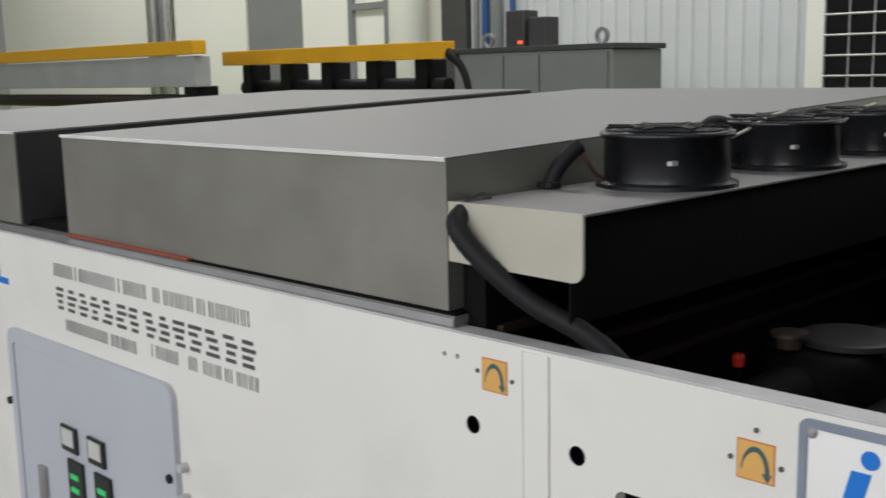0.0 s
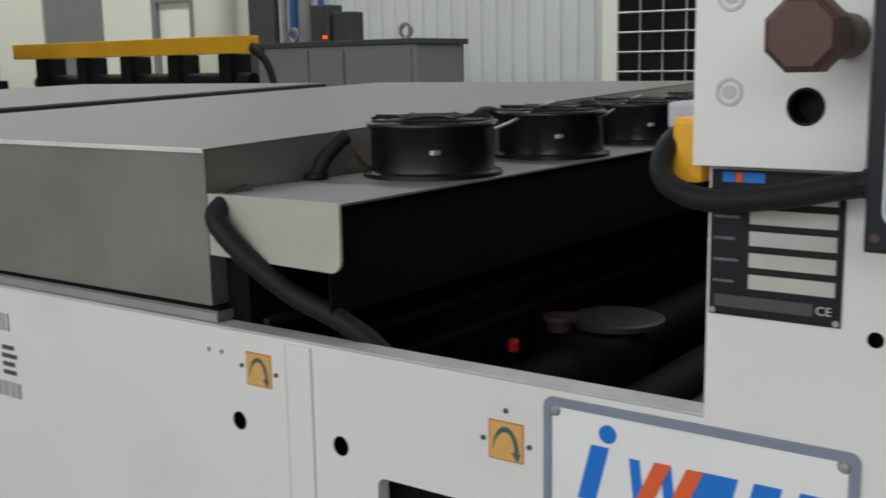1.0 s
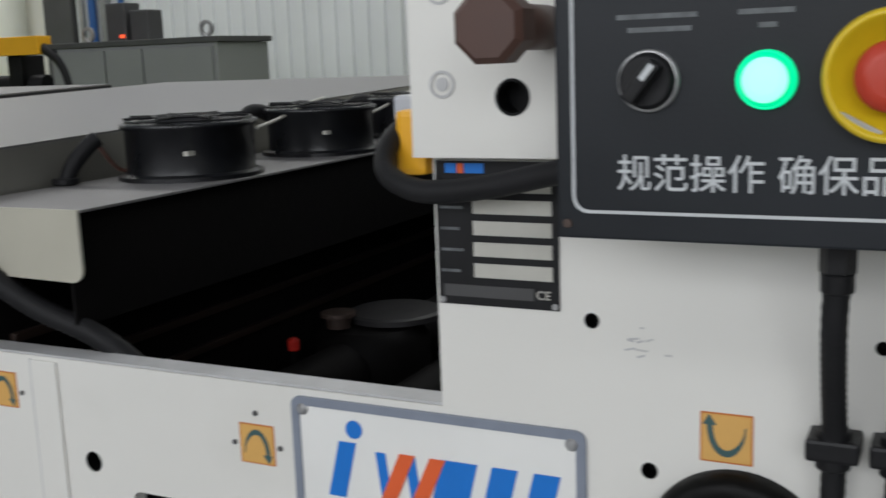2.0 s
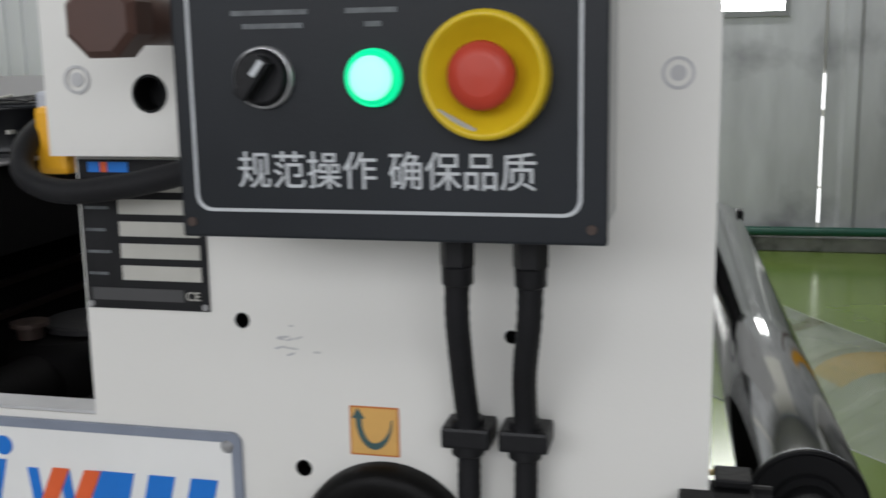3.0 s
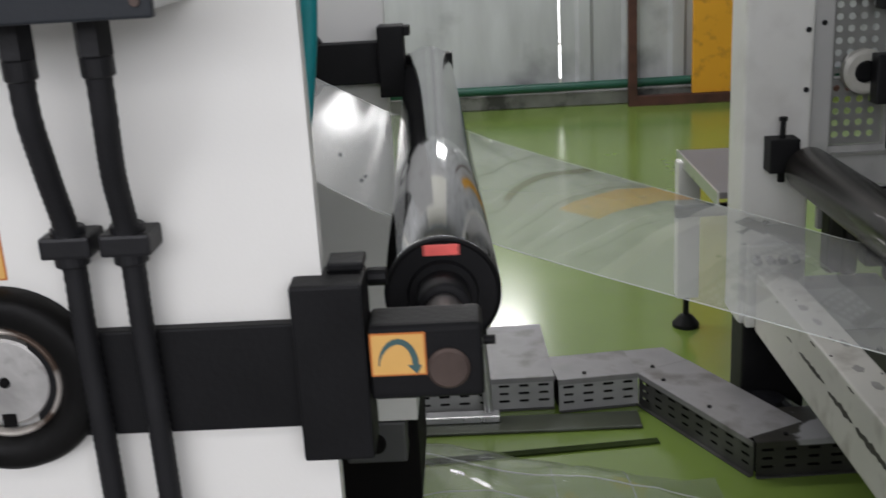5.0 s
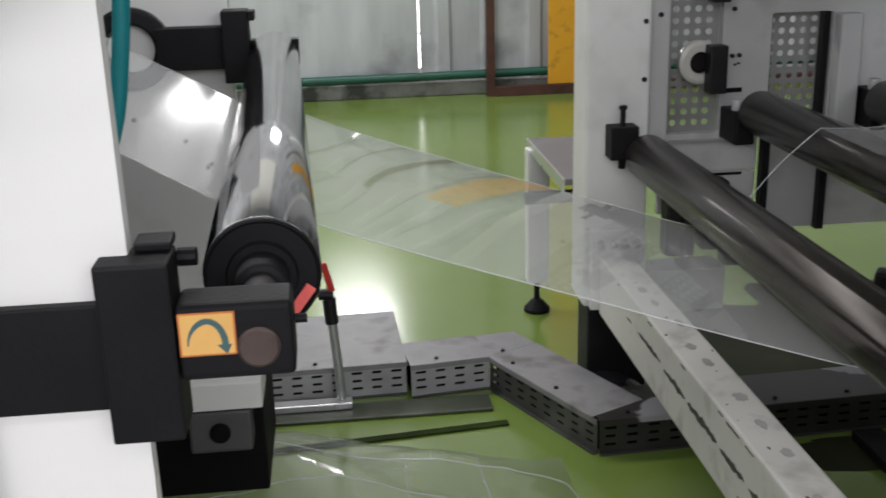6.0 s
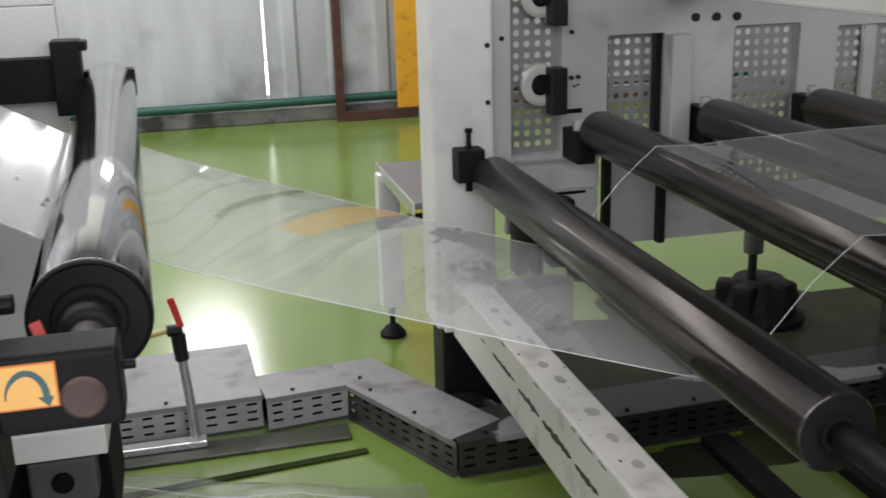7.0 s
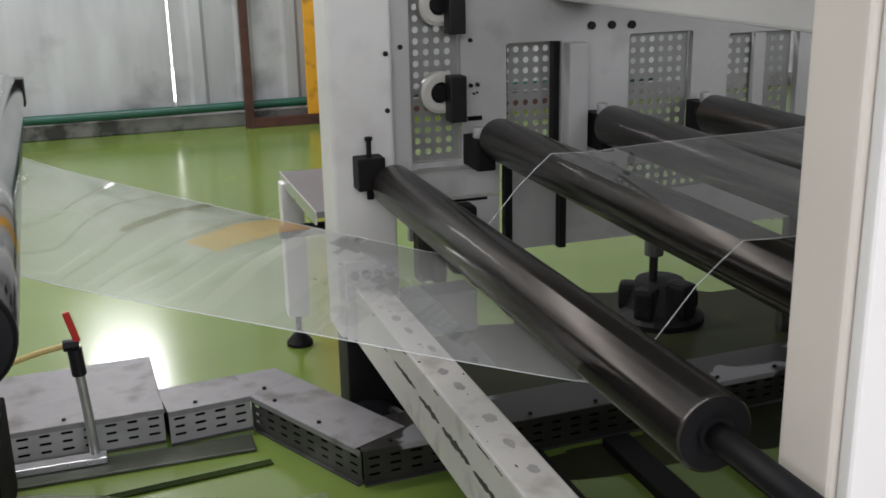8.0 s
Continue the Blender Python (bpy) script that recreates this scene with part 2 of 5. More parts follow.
M_GUARD = mat("dull_perforated_steel", (0.26, 0.262, 0.25), 0.5, 0.2, 0.1, 6, 0.06, stain=(9, 0.5, (0.12, 0.115, 0.105)))
M_TABLE = mat("dark_grey_table_top", (0.17, 0.16, 0.165), 0.45, 0.1, 0.12, 10, 0.1)
M_BEIGE = mat("beige_post_paint", (0.60, 0.56, 0.485), 0.5, 0, 0.04, 4, 0.05)
M_REDH = mat("red_valve_lever", (0.60, 0.03, 0.02), 0.4, 0, 0.05, 20, 0.03)
M_HOSEY = mat("pale_yellow_hose", (0.55, 0.42, 0.15), 0.5, 0, 0.05, 20, 0)
M_ZINC = mat("zinc_pipe", (0.42, 0.42, 0.42), 0.4, 0.7, 0.12, 20, 0.1)
M_ZINCBEAM = mat("pale_grey_beam_paint", (0.42, 0.42, 0.43), 0.5, 0.1, 0.08, 4, 0.05)
M_ROOF = mat("grey_roof_sheet", (0.36, 0.36, 0.36), 0.6, 0, 0.05, 1, 0.02)
M_RAIL = mat("bright_strip", (0.62, 0.62, 0.62), 0.3, 0.8, 0.08, 10, 0.05)
M_EDGEGLINT = mat("painted_edge_glint", (0.78, 0.77, 0.74), 0.35, 0.2, 0.08, 10, 0.05)
M_REDST = mat("red_seal_strip", (0.30, 0.06, 0.03), 0.5, 0, 0.1, 20, 0.05)
M_DISPLAY = mat("black_display", (0.01, 0.012, 0.012), 0.2, 0, 0.1, 20, 0)
M_DIGIT = glow("green_digits", (0.03, 0.45, 0.12), 0.35)
M_GREENLAMP = glow("lit_green_lens", (0.30, 1.0, 0.62), 1.35)
M_GREENRIM = glow("green_lens_rim", (0.0, 0.72, 0.30), 1.0)
M_SLIT = glow("daylight_gap", (1.0, 1.0, 1.0), 2.2)
M_PANE = glow("bright_daylight_pane", (1.0, 1.0, 0.98), 17.0)
M_FILM = film_mat("clear_film", 0.27, 0.04, gloss=0.75, base=0.07, ripple=0.03)
M_FILMC = film_mat("very_clear_film", 0.014, 0.01, gloss=0.7, base=0.04, ripple=0.012)
M_FILMR = film_mat("thin_rising_film", 0.0, 0.0, (1.0, 1.0, 1.0), gloss=0.05, base=0.0, ripple=0.02)
# the haze here stands for overhead glare reflected by this span
M_FILMG = film_mat("glare_hazed_film", 0.26, 0.2, gloss=0.5)
M_FILMH = film_mat("crumpled_film", 0.12, 0.12, gloss=0.45, base=0.03)
M_FILMGLINT = film_mat("film_edge_glint", 0.45, 0.2)


# ---- building helpers ----
def thing(name, base, label, category, group="", kind=""):
    ob = new(name)
    ob.location = base
    ob.empty_display_size = 0.05
    return tagged(ob, label, category, group, kind)


def root_of(ob):
    while ob.parent:
        ob = ob.parent
    return ob


def part(name, bm, material, parent, label="", smooth=False):
    """Links a bmesh, built in world metres, as one mesh under a thing or a part."""
    base = root_of(parent).location
    bmesh.ops.translate(bm, verts=bm.verts, vec=(-base[0], -base[1], -base[2]))
    bmesh.ops.recalc_face_normals(bm, faces=bm.faces)
    me = bpy.data.meshes.new(name)
    bm.to_mesh(me)
    bm.free()
    me.materials.append(material)
    if smooth:
        for p in me.polygons:
            p.use_smooth = len(p.vertices) == 4
    ob = new(name, me)
    ob.parent = parent
    return tagged(ob, label) if label else ob


def solo(name, bm, material, base, label, category, group="", kind="", smooth=False):
    """A thing that is one mesh."""
    bmesh.ops.translate(bm, verts=bm.verts, vec=(-base[0], -base[1], -base[2]))
    bmesh.ops.recalc_face_normals(bm, faces=bm.faces)
    me = bpy.data.meshes.new(name)
    bm.to_mesh(me)
    bm.free()
    me.materials.append(material)
    if smooth:
        for p in me.polygons:
            p.use_smooth = len(p.vertices) == 4
    ob = new(name, me)
    ob.location = base
    return tagged(ob, label, category, group, kind)


def join(*bms):
    out = bms[0]
    for b in bms[1:]:
        me = bpy.data.meshes.new("tmp")
        b.to_mesh(me)
        b.free()
        out.from_mesh(me)
        bpy.data.meshes.remove(me)
    return out


def box(x0, x1, y0, y1, z0, z1, bev=0.0, seg=2):
    bm = bmesh.new()
    bmesh.ops.create_cube(bm, size=1)
    for v in bm.verts:
        v.co = Vector((x0 + (v.co.x + 0.5) * (x1 - x0), y0 + (v.co.y + 0.5) * (y1 - y0), z0 + (v.co.z + 0.5) * (z1 - z0)))
    if bev:
        bmesh.ops.bevel(bm, geom=bm.edges[:], offset=bev, segments=seg, profile=0.6, affect="EDGES")
    return bm


def lathe(p0, p1, profile, seg=40):
    """Turns (distance along p0-p1, radius) pairs round the axis p0-p1."""
    p0, p1 = Vector(p0), Vector(p1)
    q = (p1 - p0).normalized().to_track_quat("Z", "Y")
    bm = bmesh.new()
    rings = []
    for d, r in profile:
        if r < 1e-6:
            rings.append([bm.verts.new(p0 + q @ Vector((0, 0, d)))])
        else:
            rings.append([bm.verts.new(p0 + q @ Vector((r * math.cos(a), r * math.sin(a), d))) for a in [2 * math.pi * i / seg for i in range(seg)]])
    for a, b in zip(rings, rings[1:]):
        for i in range(seg):
            j = (i + 1) % seg
            vs = [a[i % len(a)], a[j % len(a)], b[j % len(b)], b[i % len(b)]]
            vs = list(dict.fromkeys(vs))
            if len(vs) > 2:
                bm.faces.new(vs)
    return bm


def rod(p0, p1, r, bev=0.0, seg=32):
    n = (Vector(p1) - Vector(p0)).length
    b = bev or r * 0.08
    return lathe(p0, p1, [(0, 0), (0, r - b), (b, r), (n - b, r), (n, r - b), (n, 0)], seg)


def tube(points, r, seg=12, ridge=0.0, smooth_steps=8):
    """A hose along a smoothed line; ridge: how proud its corrugations stand."""
    pts = [Vector(p) for p in points]
    line = []
    for i in range(len(pts) - 1):
        a, b, c, d = pts[max(i - 1, 0)], pts[i], pts[i + 1], pts[min(i + 2, len(pts) - 1)]
        for k in range(smooth_steps):
            t = k / smooth_steps
            line.append(0.5 * ((2 * b) + (c - a) * t + (2 * a - 5 * b + 4 * c - d) * t * t + (3 * b - a - 3 * c + d) * t ** 3))
    line.append(pts[-1])
    if ridge:
        step, fine, acc = r * 0.35, [line[0]], 0.0
        for a, b in zip(line, line[1:]):
            n = max(1, int((b - a).length / step))
            fine += [a.lerp(b, (k + 1) / n) for k in range(n)]
        line = fine
    bm = bmesh.new()
    rings, up = [], Vector((0.3, 0.2, 1)).normalized()
    for i, p in enumerate(line):
        d = (line[min(i + 1, len(line) - 1)] - line[max(i - 1, 0)]).normalized()
        u = (up - d * up.dot(d)).normalized()
        up = u
        w = d.cross(u)
        rr = r * (1 + (ridge if i % 2 else 0))
        rings.append([bm.verts.new(p + rr * (math.cos(a) * u + math.sin(a) * w)) for a in [2 * math.pi * k / seg for k in range(seg)]])
    for a, b in zip(rings, rings[1:]):
        for i in range(seg):
            bm.faces.new((a[i], a[(i + 1) % seg], b[(i + 1) % seg], b[i]))
    bm.faces.new(rings[0][::-1])
    bm.faces.new(rings[-1])
    return bm


def disc_loop(x, z, r, seg=20):
    return [(x + r * math.cos(2 * math.pi * i / seg), z + r * math.sin(2 * math.pi * i / seg)) for i in range(seg)]


def rounded(x0, x1, z0, z1, r, seg=6):
    out = []
    for cx, cz, a0 in ((x1 - r, z1 - r, 0), (x0 + r, z1 - r, 90), (x0 + r, z0 + r, 180), (x1 - r, z0 + r, 270)):
        out += [(cx + r * math.cos(radians(a0 + 90 * k / seg)), cz + r * math.sin(radians(a0 + 90 * k / seg))) for k in range(seg + 1)]
    return out


def plate(outline, holes, y0, y1, m=None):
    """A plate of the outline (x, z) with real holes, between the planes y0 and y1; m: a further transform."""
    bm = bmesh.new()
    edges = []
    for loop in (outline, *holes):
        vs = [bm.verts.new((x, y0, z)) for x, z in loop]
        edges += [bm.edges.new((vs[i], vs[(i + 1) % len(vs)])) for i in range(len(vs))]
    bmesh.ops.triangle_fill(bm, use_beauty=True, edges=edges)
    ret = bmesh.ops.extrude_face_region(bm, geom=bm.faces[:])
    bmesh.ops.translate(bm, verts=[v for v in ret["geom"] if isinstance(v, bmesh.types.BMVert)], vec=(0, y1 - y0, 0))
    if m:
        bmesh.ops.transform(bm, matrix=m, verts=bm.verts)
    return bm


def moved(bm, m):
    bmesh.ops.transform(bm, matrix=m, verts=bm.verts)
    return bm


def sheet(rows):
    """A surface through rows of equally many points."""
    bm = bmesh.new()
    vs = [[bm.verts.new(p) for p in row] for row in rows]
    for a, b in zip(vs, vs[1:]):
        for i in range(len(a) - 1):
            bm.faces.new((a[i], a[i + 1], b[i + 1], b[i]))
    return bm


def lettering(name, words, x, z, y, size, material, parent, width=None):
    """Words in the built-in font on a plane that faces -y, their left edge at x and their foot at z."""
    cu = bpy.data.curves.new(name, "FONT")
    cu.body, cu.size, cu.extrude, cu.offset = words, size, 0.0003, 0.003 * size
    tmp = bpy.data.objects.new(name, cu)
    me = bpy.data.meshes.new_from_object(tmp)
    bpy.data.objects.remove(tmp)
    if width and len(me.vertices):
        xs = [v.co.x for v in me.vertices]
        k = width / (max(xs) - min(xs))
        for v in me.vertices:
            v.co.x = (v.co.x - min(xs)) * k
    base = root_of(parent).location
    for v in me.vertices:
        v.co = Vector((x + v.co.x, y - v.co.z, z + v.co.y)) - base
    me.materials.clear()
    me.materials.append(material)
    ob = new(name, me)
    ob.parent = parent
    return ob


# ---- the hall ----
X0, X1, Y0, Y1 = HALL
# unseen front floor, added in grey so no green light bounces onto the panel
M_FRONTFLOOR = mat("neutral_grey_front_floor", (0.30, 0.30, 0.295), 0.5, 0, 0.1, 1.5, 0.1, 40)
solo("unseen_front_floor", box(X0, X1, Y0, 0.86, -0.2, 0.0), M_FRONTFLOOR, (0, 0, 0), "unseen floor before the line, assumed neutral grey", "floor", kind="structure")
floor = solo("floor", box(X0, X1, 0.862, Y1, -0.2, 0.0), M_FLOOR, (0, 0, 0), "glossy light green epoxy factory floor", "floor", kind="structure")


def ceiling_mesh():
    cuts = [(y - 0.6, y + 0.6) for y in ASSUMED_SKYLIGHTS]
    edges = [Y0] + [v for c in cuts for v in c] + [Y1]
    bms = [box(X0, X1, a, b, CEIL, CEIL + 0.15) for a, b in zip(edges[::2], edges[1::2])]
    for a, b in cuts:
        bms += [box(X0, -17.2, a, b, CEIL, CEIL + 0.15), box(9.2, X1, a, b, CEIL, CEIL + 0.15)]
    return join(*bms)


solo("ceiling", ceiling_mesh(), M_ROOF, (0, 0, CEIL), "unseen pale sheet-metal hall roof with assumed long skylights", "ceiling", kind="structure")
# unseen walls added to close the hall, grey to keep bounce and reflections dim
solo("wall_south", plate([(X0, 0), (X1, 0), (X1, CEIL), (X0, CEIL)], [[(ASSUMED_WINDOW[0], ASSUMED_WINDOW[2]), (ASSUMED_WINDOW[1], ASSUMED_WINDOW[2]), (ASSUMED_WINDOW[1], ASSUMED_WINDOW[3]), (ASSUMED_WINDOW[0], ASSUMED_WINDOW[3])]], Y0 - 0.2, Y0), M_WALLG, (0, Y0, 0), "unseen grey hall wall with an assumed window band", "wall", kind="structure")
solo("wall_west", box(X0 - 0.2, X0, Y0, Y1, 0, CEIL), M_WALLG, (X0, 0, 0), "unseen hall wall, assumed grey", "wall", kind="structure")
solo("wall_east", box(X1, X1 + 0.2, Y0, Y1, 0, CEIL), M_WALLG, (X1, 0, 0), "unseen hall wall, assumed grey", "wall", kind="structure")

# the long wall behind the line: white panels, ribbed cladding, then grey sliding doors
wall_north = solo("wall_north", box(X0, X1, Y1 + 0.06, Y1 + 0.25, 0, CEIL), M_WALLW, (0, Y1, 0), "long hall wall of white panels, pale ribbed cladding and scuffed grey doors", "wall", kind="structure")
for a, b in ((X0, -13.9), (-13.3, -11.56), (-10.4, -9.5), (-8.8, -8.5)):
    part("wall_panel", box(a + 0.01, b - 0.01, Y1, Y1 + 0.06, 0, CEIL, 0.006), M_WALLW, wall_north)
part("doorway_panel", box(-11.55, -10.41, Y1 + 0.02, Y1 + 0.055, 0, 3.2), M_CABINET, wall_north, "grey roller door")
for a, b in ((-13.86, -13.64), (-13.52, -13.33)):
    part("downpipe", rod(((a + b) / 2, Y1 - 0.05, 0), ((a + b) / 2, Y1 - 0.05, CEIL), (b - a) / 2, seg=16), M_ZINC, wall_north, "grey metal downpipe", True)
part("door_panel", box(-9.49, -8.81, Y1 + 0.02, Y1 + 0.055, 0, 3.4), M_WALLW, wall_north, "white door leaf with grey frame")
for bm in (box(-9.5, -9.42, Y1 - 0.03, Y1 + 0.02, 0, 3.4), box(-8.88, -8.8, Y1 - 0.03, Y1 + 0.02, 0, 3.4), box(-9.42, -8.88, Y1 - 0.03, Y1 + 0.02, 2.17, 2.24)):
    part("door_frame", bm, M_CABINET, wall_north)
part("pillar", rod((-8.34, Y1 - 0.18, 0), (-8.34, Y1 - 0.18, CEIL), 0.2, seg=24), M_WALLW, wall_north, "round white pipe column", True)
part("cable_duct", box(-7.95, -7.6, Y1 - 0.06, Y1 + 0.05, 0, CEIL), M_DARKRIM, wall_north, "dark cable duct")
part("wall_panel", box(-7.58, -6.85, Y1, Y1 + 0.06, 0, CEIL, 0.006), M_RIB, wall_north)


M_BLUEP = mat("blue_pipe_paint", (0.03, 0.10, 0.30), 0.4, 0, 0.08, 4, 0.03)
for k, (x, r, m) in enumerate(((-7.45, 0.03, M_ZINC), (-7.32, 0.04, M_BLUEP), (-7.16, 0.05, M_CABINET), (-6.96, 0.03, M_BLUEP))):
    part("wall_pipe", rod((x, Y1 - 0.06, 0), (x, Y1 - 0.06, CEIL), r, seg=12), m, wall_north, "", True)


def ribs(x0, x1, pitch):
    pts, x = [(x0, 0.03)], x0
    while x < x1 - pitch:
        pts += [(x + pitch * 0.30, 0.03), (x + pitch * 0.38, 0.0), (x + pitch * 0.62, 0.0), (x + pitch * 0.70, 0.03)]
        x += pitch
    pts.append((x1, 0.03))
    return sheet([[(px, Y1 + d, 0.0) for px, d in pts], [(px, Y1 + d, CEIL) for px, d in pts]])


part("ribbed_cladding", ribs(-6.85, -3.95, 0.16), M_RIB, wall_north, "pale vertical ribbed cladding")
part("wall_panel", box(-3.93, -3.75, Y1 - 0.05, Y1 + 0.05, 0, CEIL, 0.006), M_WALLW, wall_north)
part("wall_panel", box(-3.73, -1.2, Y1, Y1 + 0.06, 0, CEIL, 0.006), M_WALL, wall_north)
part("sliding_door", box(-1.19, 1.119, Y1, Y1 + 0.05, 0.13, 3.4, 0.004), M_WALL, wall_north, "scuffed grey sheet-metal sliding door")
part("sliding_door", join(ribs(1.139, 12.0, 0.34)), M_WALL, wall_north, "dented grey corrugated wall sheet")
part("daylight_gap", join(box(1.1195, 1.1385, Y1 + 0.03, Y1 + 0.045, 0.20, 0.44), box(1.126, 1.135, Y1 + 0.03, Y1 + 0.045, 0.46, 0.95), box(1.122, 1.138, Y1 + 0.03, Y1 + 0.045, 1.0, 1.25)), M_SLIT, wall_north, "bright daylight in the gap between doors")
win = solo("window_1", plate([(0.32, 1.645), (0.88, 1.645), (0.88, 2.30), (0.32, 2.30)], [[(0.36, 1.685), (0.84, 1.685), (0.84, 2.26), (0.36, 2.26)]], Y1 - 0.03, Y1 - 0.001), M_CABINET, (0.6, Y1, 1.7), "narrow bright window in the sliding door", "window", kind="structure")
part("pane", box(0.36, 0.84, Y1 - 0.012, Y1 - 0.006, 1.685, 2.26), M_PANE, win, "pane full of daylight")
part("concrete_kerb", box(-3.7, 12.0, Y1 - 0.05, Y1 + 0.05, 0, 0.10, 0.01), M_CONC, wall_north, "dirty concrete kerb")
solo("floor_pipe", tube([(-3.6, Y1 - 0.09, 0.155), (0.2, Y1 - 0.09, 0.15), (2.6, Y1 - 0.09, 0.16), (5.0, Y1 - 0.09, 0.16)], 0.032), M_PIPE, (0, Y1 - 0.09, 0.12), "dark green painted pipe along the wall", "pipe", smooth=True)
fr = thing("leaning_frame", (1.64, Y1 - 0.16, 0), "red-brown rusty angle-iron frame standing at the wall", "metal frame")
part("upright", box(1.60, 1.66, Y1 - 0.2, Y1 - 0.14, 0.0, 2.4, 0.003), M_BROWNFR, fr)
part("base_bar", box(1.66, 4.2, Y1 - 0.2, Y1 - 0.13, 0.0, 0.07, 0.003), M_BROWNFR, fr)
solo("yellow_board", moved(box(2.06, 2.36, Y1 - 0.17, Y1 - 0.14, 0.072, 2.3, 0.004), Matrix()), M_WALLYEL, (2.2, Y1 - 0.15, 0.07), "scratched yellow-painted steel board on a frame", "board")

# ---- things behind the line, far away ----
for nm, xa, xb, yy, zb, zt in (("yellow_beam", -7.64, -5.02, 5.0, 1.545, 1.66), ("yellow_beam", -13.0, -6.8, 4.2, 1.625, 1.725)):
    g = thing("winder_frame", (xb, yy, 0), "winding stand with a yellow top beam and dark rollers", "machine", "winding stands")
    part("top_beam", box(xa, xb, yy - 0.06, yy + 0.06, zb, zt, 0.006), M_MACHYEL, g, "yellow top beam")
    if yy > 4.5:
        for k in range(5):
            part("roller_bracket", box(xa + 0.2 + k * 0.52, xa + 0.32 + k * 0.52, yy, yy + 0.2, 1.30, zb, 0.01), M_BLACKIRON, g)
        part("roller", rod((xa + 0.1, yy + 0.1, 1.36), (xb - 0.1, yy + 0.1, 1.36), 0.06, seg=20), M_BLACKIRON, g, "", True)
        part("air_hose", tube([(xb - 0.05, yy, 1.6), (xb + 0.12, yy, 1.5), (xb + 0.2, yy, 1.3), (xb + 0.2, yy, 0.9)], 0.035), M_RUBBER, g, "black hose", True)
        part("plinth", box(xa + 0.05, xb - 0.05, yy + 0.02, yy + 0.6, 0, 1.28), M_BLACKIRON, g)
    else:
        part("cross_beam", box(xa, xb - 0.05, yy - 0.02, yy + 0.12, 1.385, zb - 0.012, 0.01), M_ZINCBEAM, g, "grey cross beam")
        part("roller", rod((xa, yy + 0.05, 1.275), (xb - 0.25, yy + 0.05, 1.275), 0.055, seg=20), M_RUST, g, "", True)
        part("leg", box(xb - 0.25, xb - 0.08, yy, yy + 0.2, 0, 1.39, 0.01), M_BLACKIRON, g)
cab = thing("control_cabinet", (-4.3, 5.2, 0), "low grey electrical cabinet with dark top and lifting eyes", "cabinet")
part("body", box(-4.97, -3.68, 5.0, 5.5, 0, 1.57, 0.006), M_CABINET, cab)
part("top_plate", box(-4.99, -3.66, 4.985, 5.52, 1.572, 1.605, 0.004), M_DARKRIM, cab)
for x in (-4.945, -4.51, -4.21):
    part("door_leaf", box(x, x + 0.42 if x < -4.6 else x + (0.28 if x < -4.3 else 0.5), 4.985, 4.998, 0.1, 1.55, 0.003), M_CABINET, cab)
for x in (-4.9, -3.95):
    part("lifting_eye", join(lathe((x, 5.25, 1.66), (x, 5.27, 1.66), [(0, 0.03), (0, 0.05), (0.02, 0.05), (0.02, 0.03), (0, 0.03)], 20), rod((x, 5.26, 1.606), (x, 5.26, 1.63), 0.02, seg=12)), M_ZINC, cab)
sm = thing("electrical_box", (-4.6, 5.4, 1.606), "small dark electrical boxes with a red lamp on the cabinet", "electrical box")
part("body", join(box(-4.78, -4.62, 5.3, 5.45, 1.606, 1.85, 0.01), box(-4.60, -4.45, 5.32, 5.46, 1.606, 1.80, 0.01)), M_DARKRIM, sm)
part("red_lamp", box(-4.66, -4.63, 5.288, 5.298, 1.63, 1.65), glow("red_pilot", (1.0, 0.1, 0.03), 1.5), sm)
rack = thing("mesh_rack", (-2.6, 6.6, 0), "dark rack behind a pale wire grid", "rack")
part("back", box(-3.18, -1.7, 6.62, 6.9, 0, 2.6), M_BLACKIRON, rack)
for k in range(10):
    x = -3.17 + k * 0.163
    part("wire", rod((x, 6.6, 0.4), (x, 6.6, 2.6), 0.008, seg=6), M_ZINC, rack)
for k in range(15):
    part("wire", rod((-3.17, 6.585, 0.6 + 0.13 * k), (-1.7, 6.585, 0.6 + 0.13 * k), 0.008, seg=6), M_ZINC, rack)

# ---- machine A: the roll stand with the white side panel ----
PY, PT = 0.864, 0.884
TOPZ, UPX, RX = 1.118, -0.239, 0.305
A = thing("side_frame", (0, PY, 0), "cream-white enamelled side panel of a film machine", "machine panel")
outline = [(-3.6, 0.12), (RX, 0.12), (RX, 1.95), (UPX, 1.95), (UPX, TOPZ), (-3.6, TOPZ)]
SL = rounded(-0.637, -0.43, 0.86, 0.971, 0.012)
holes = [disc_loop(-0.866, 0.998, 0.0125), disc_loop(-0.693, 0.998, 0.0125), disc_loop(-0.09, 1.213, 0.0072, 14), disc_loop(-0.039, 1.082, 0.0078, 14), disc_loop(-0.039, 0.935, 0.0078, 14), SL,
         disc_loop(-0.917, 1.086, 0.004, 10), disc_loop(-0.893, 1.086, 0.004, 10), disc_loop(0.146, 1.209, 0.006, 12)]
part("panel", plate(outline, holes, PY, PT), M_WHITE, A)
# top face coloured grey, darker than the white front
part("cap_strip", box(-3.6, UPX, PY + 0.001, PY + 0.032, TOPZ + 0.0005, TOPZ + 0.003), M_EDGE, A, "grey top edge of the panel")
part("seam", box(-0.779, -0.776, PY - 0.0012, PY - 0.0002, 0.2, TOPZ - 0.004), M_EDGE, A)
part("seam_cover", box(-0.775, -0.735, PY - 0.004, PY - 0.0002, 0.2, TOPZ - 0.004, 0.002), M_WHITE, A)
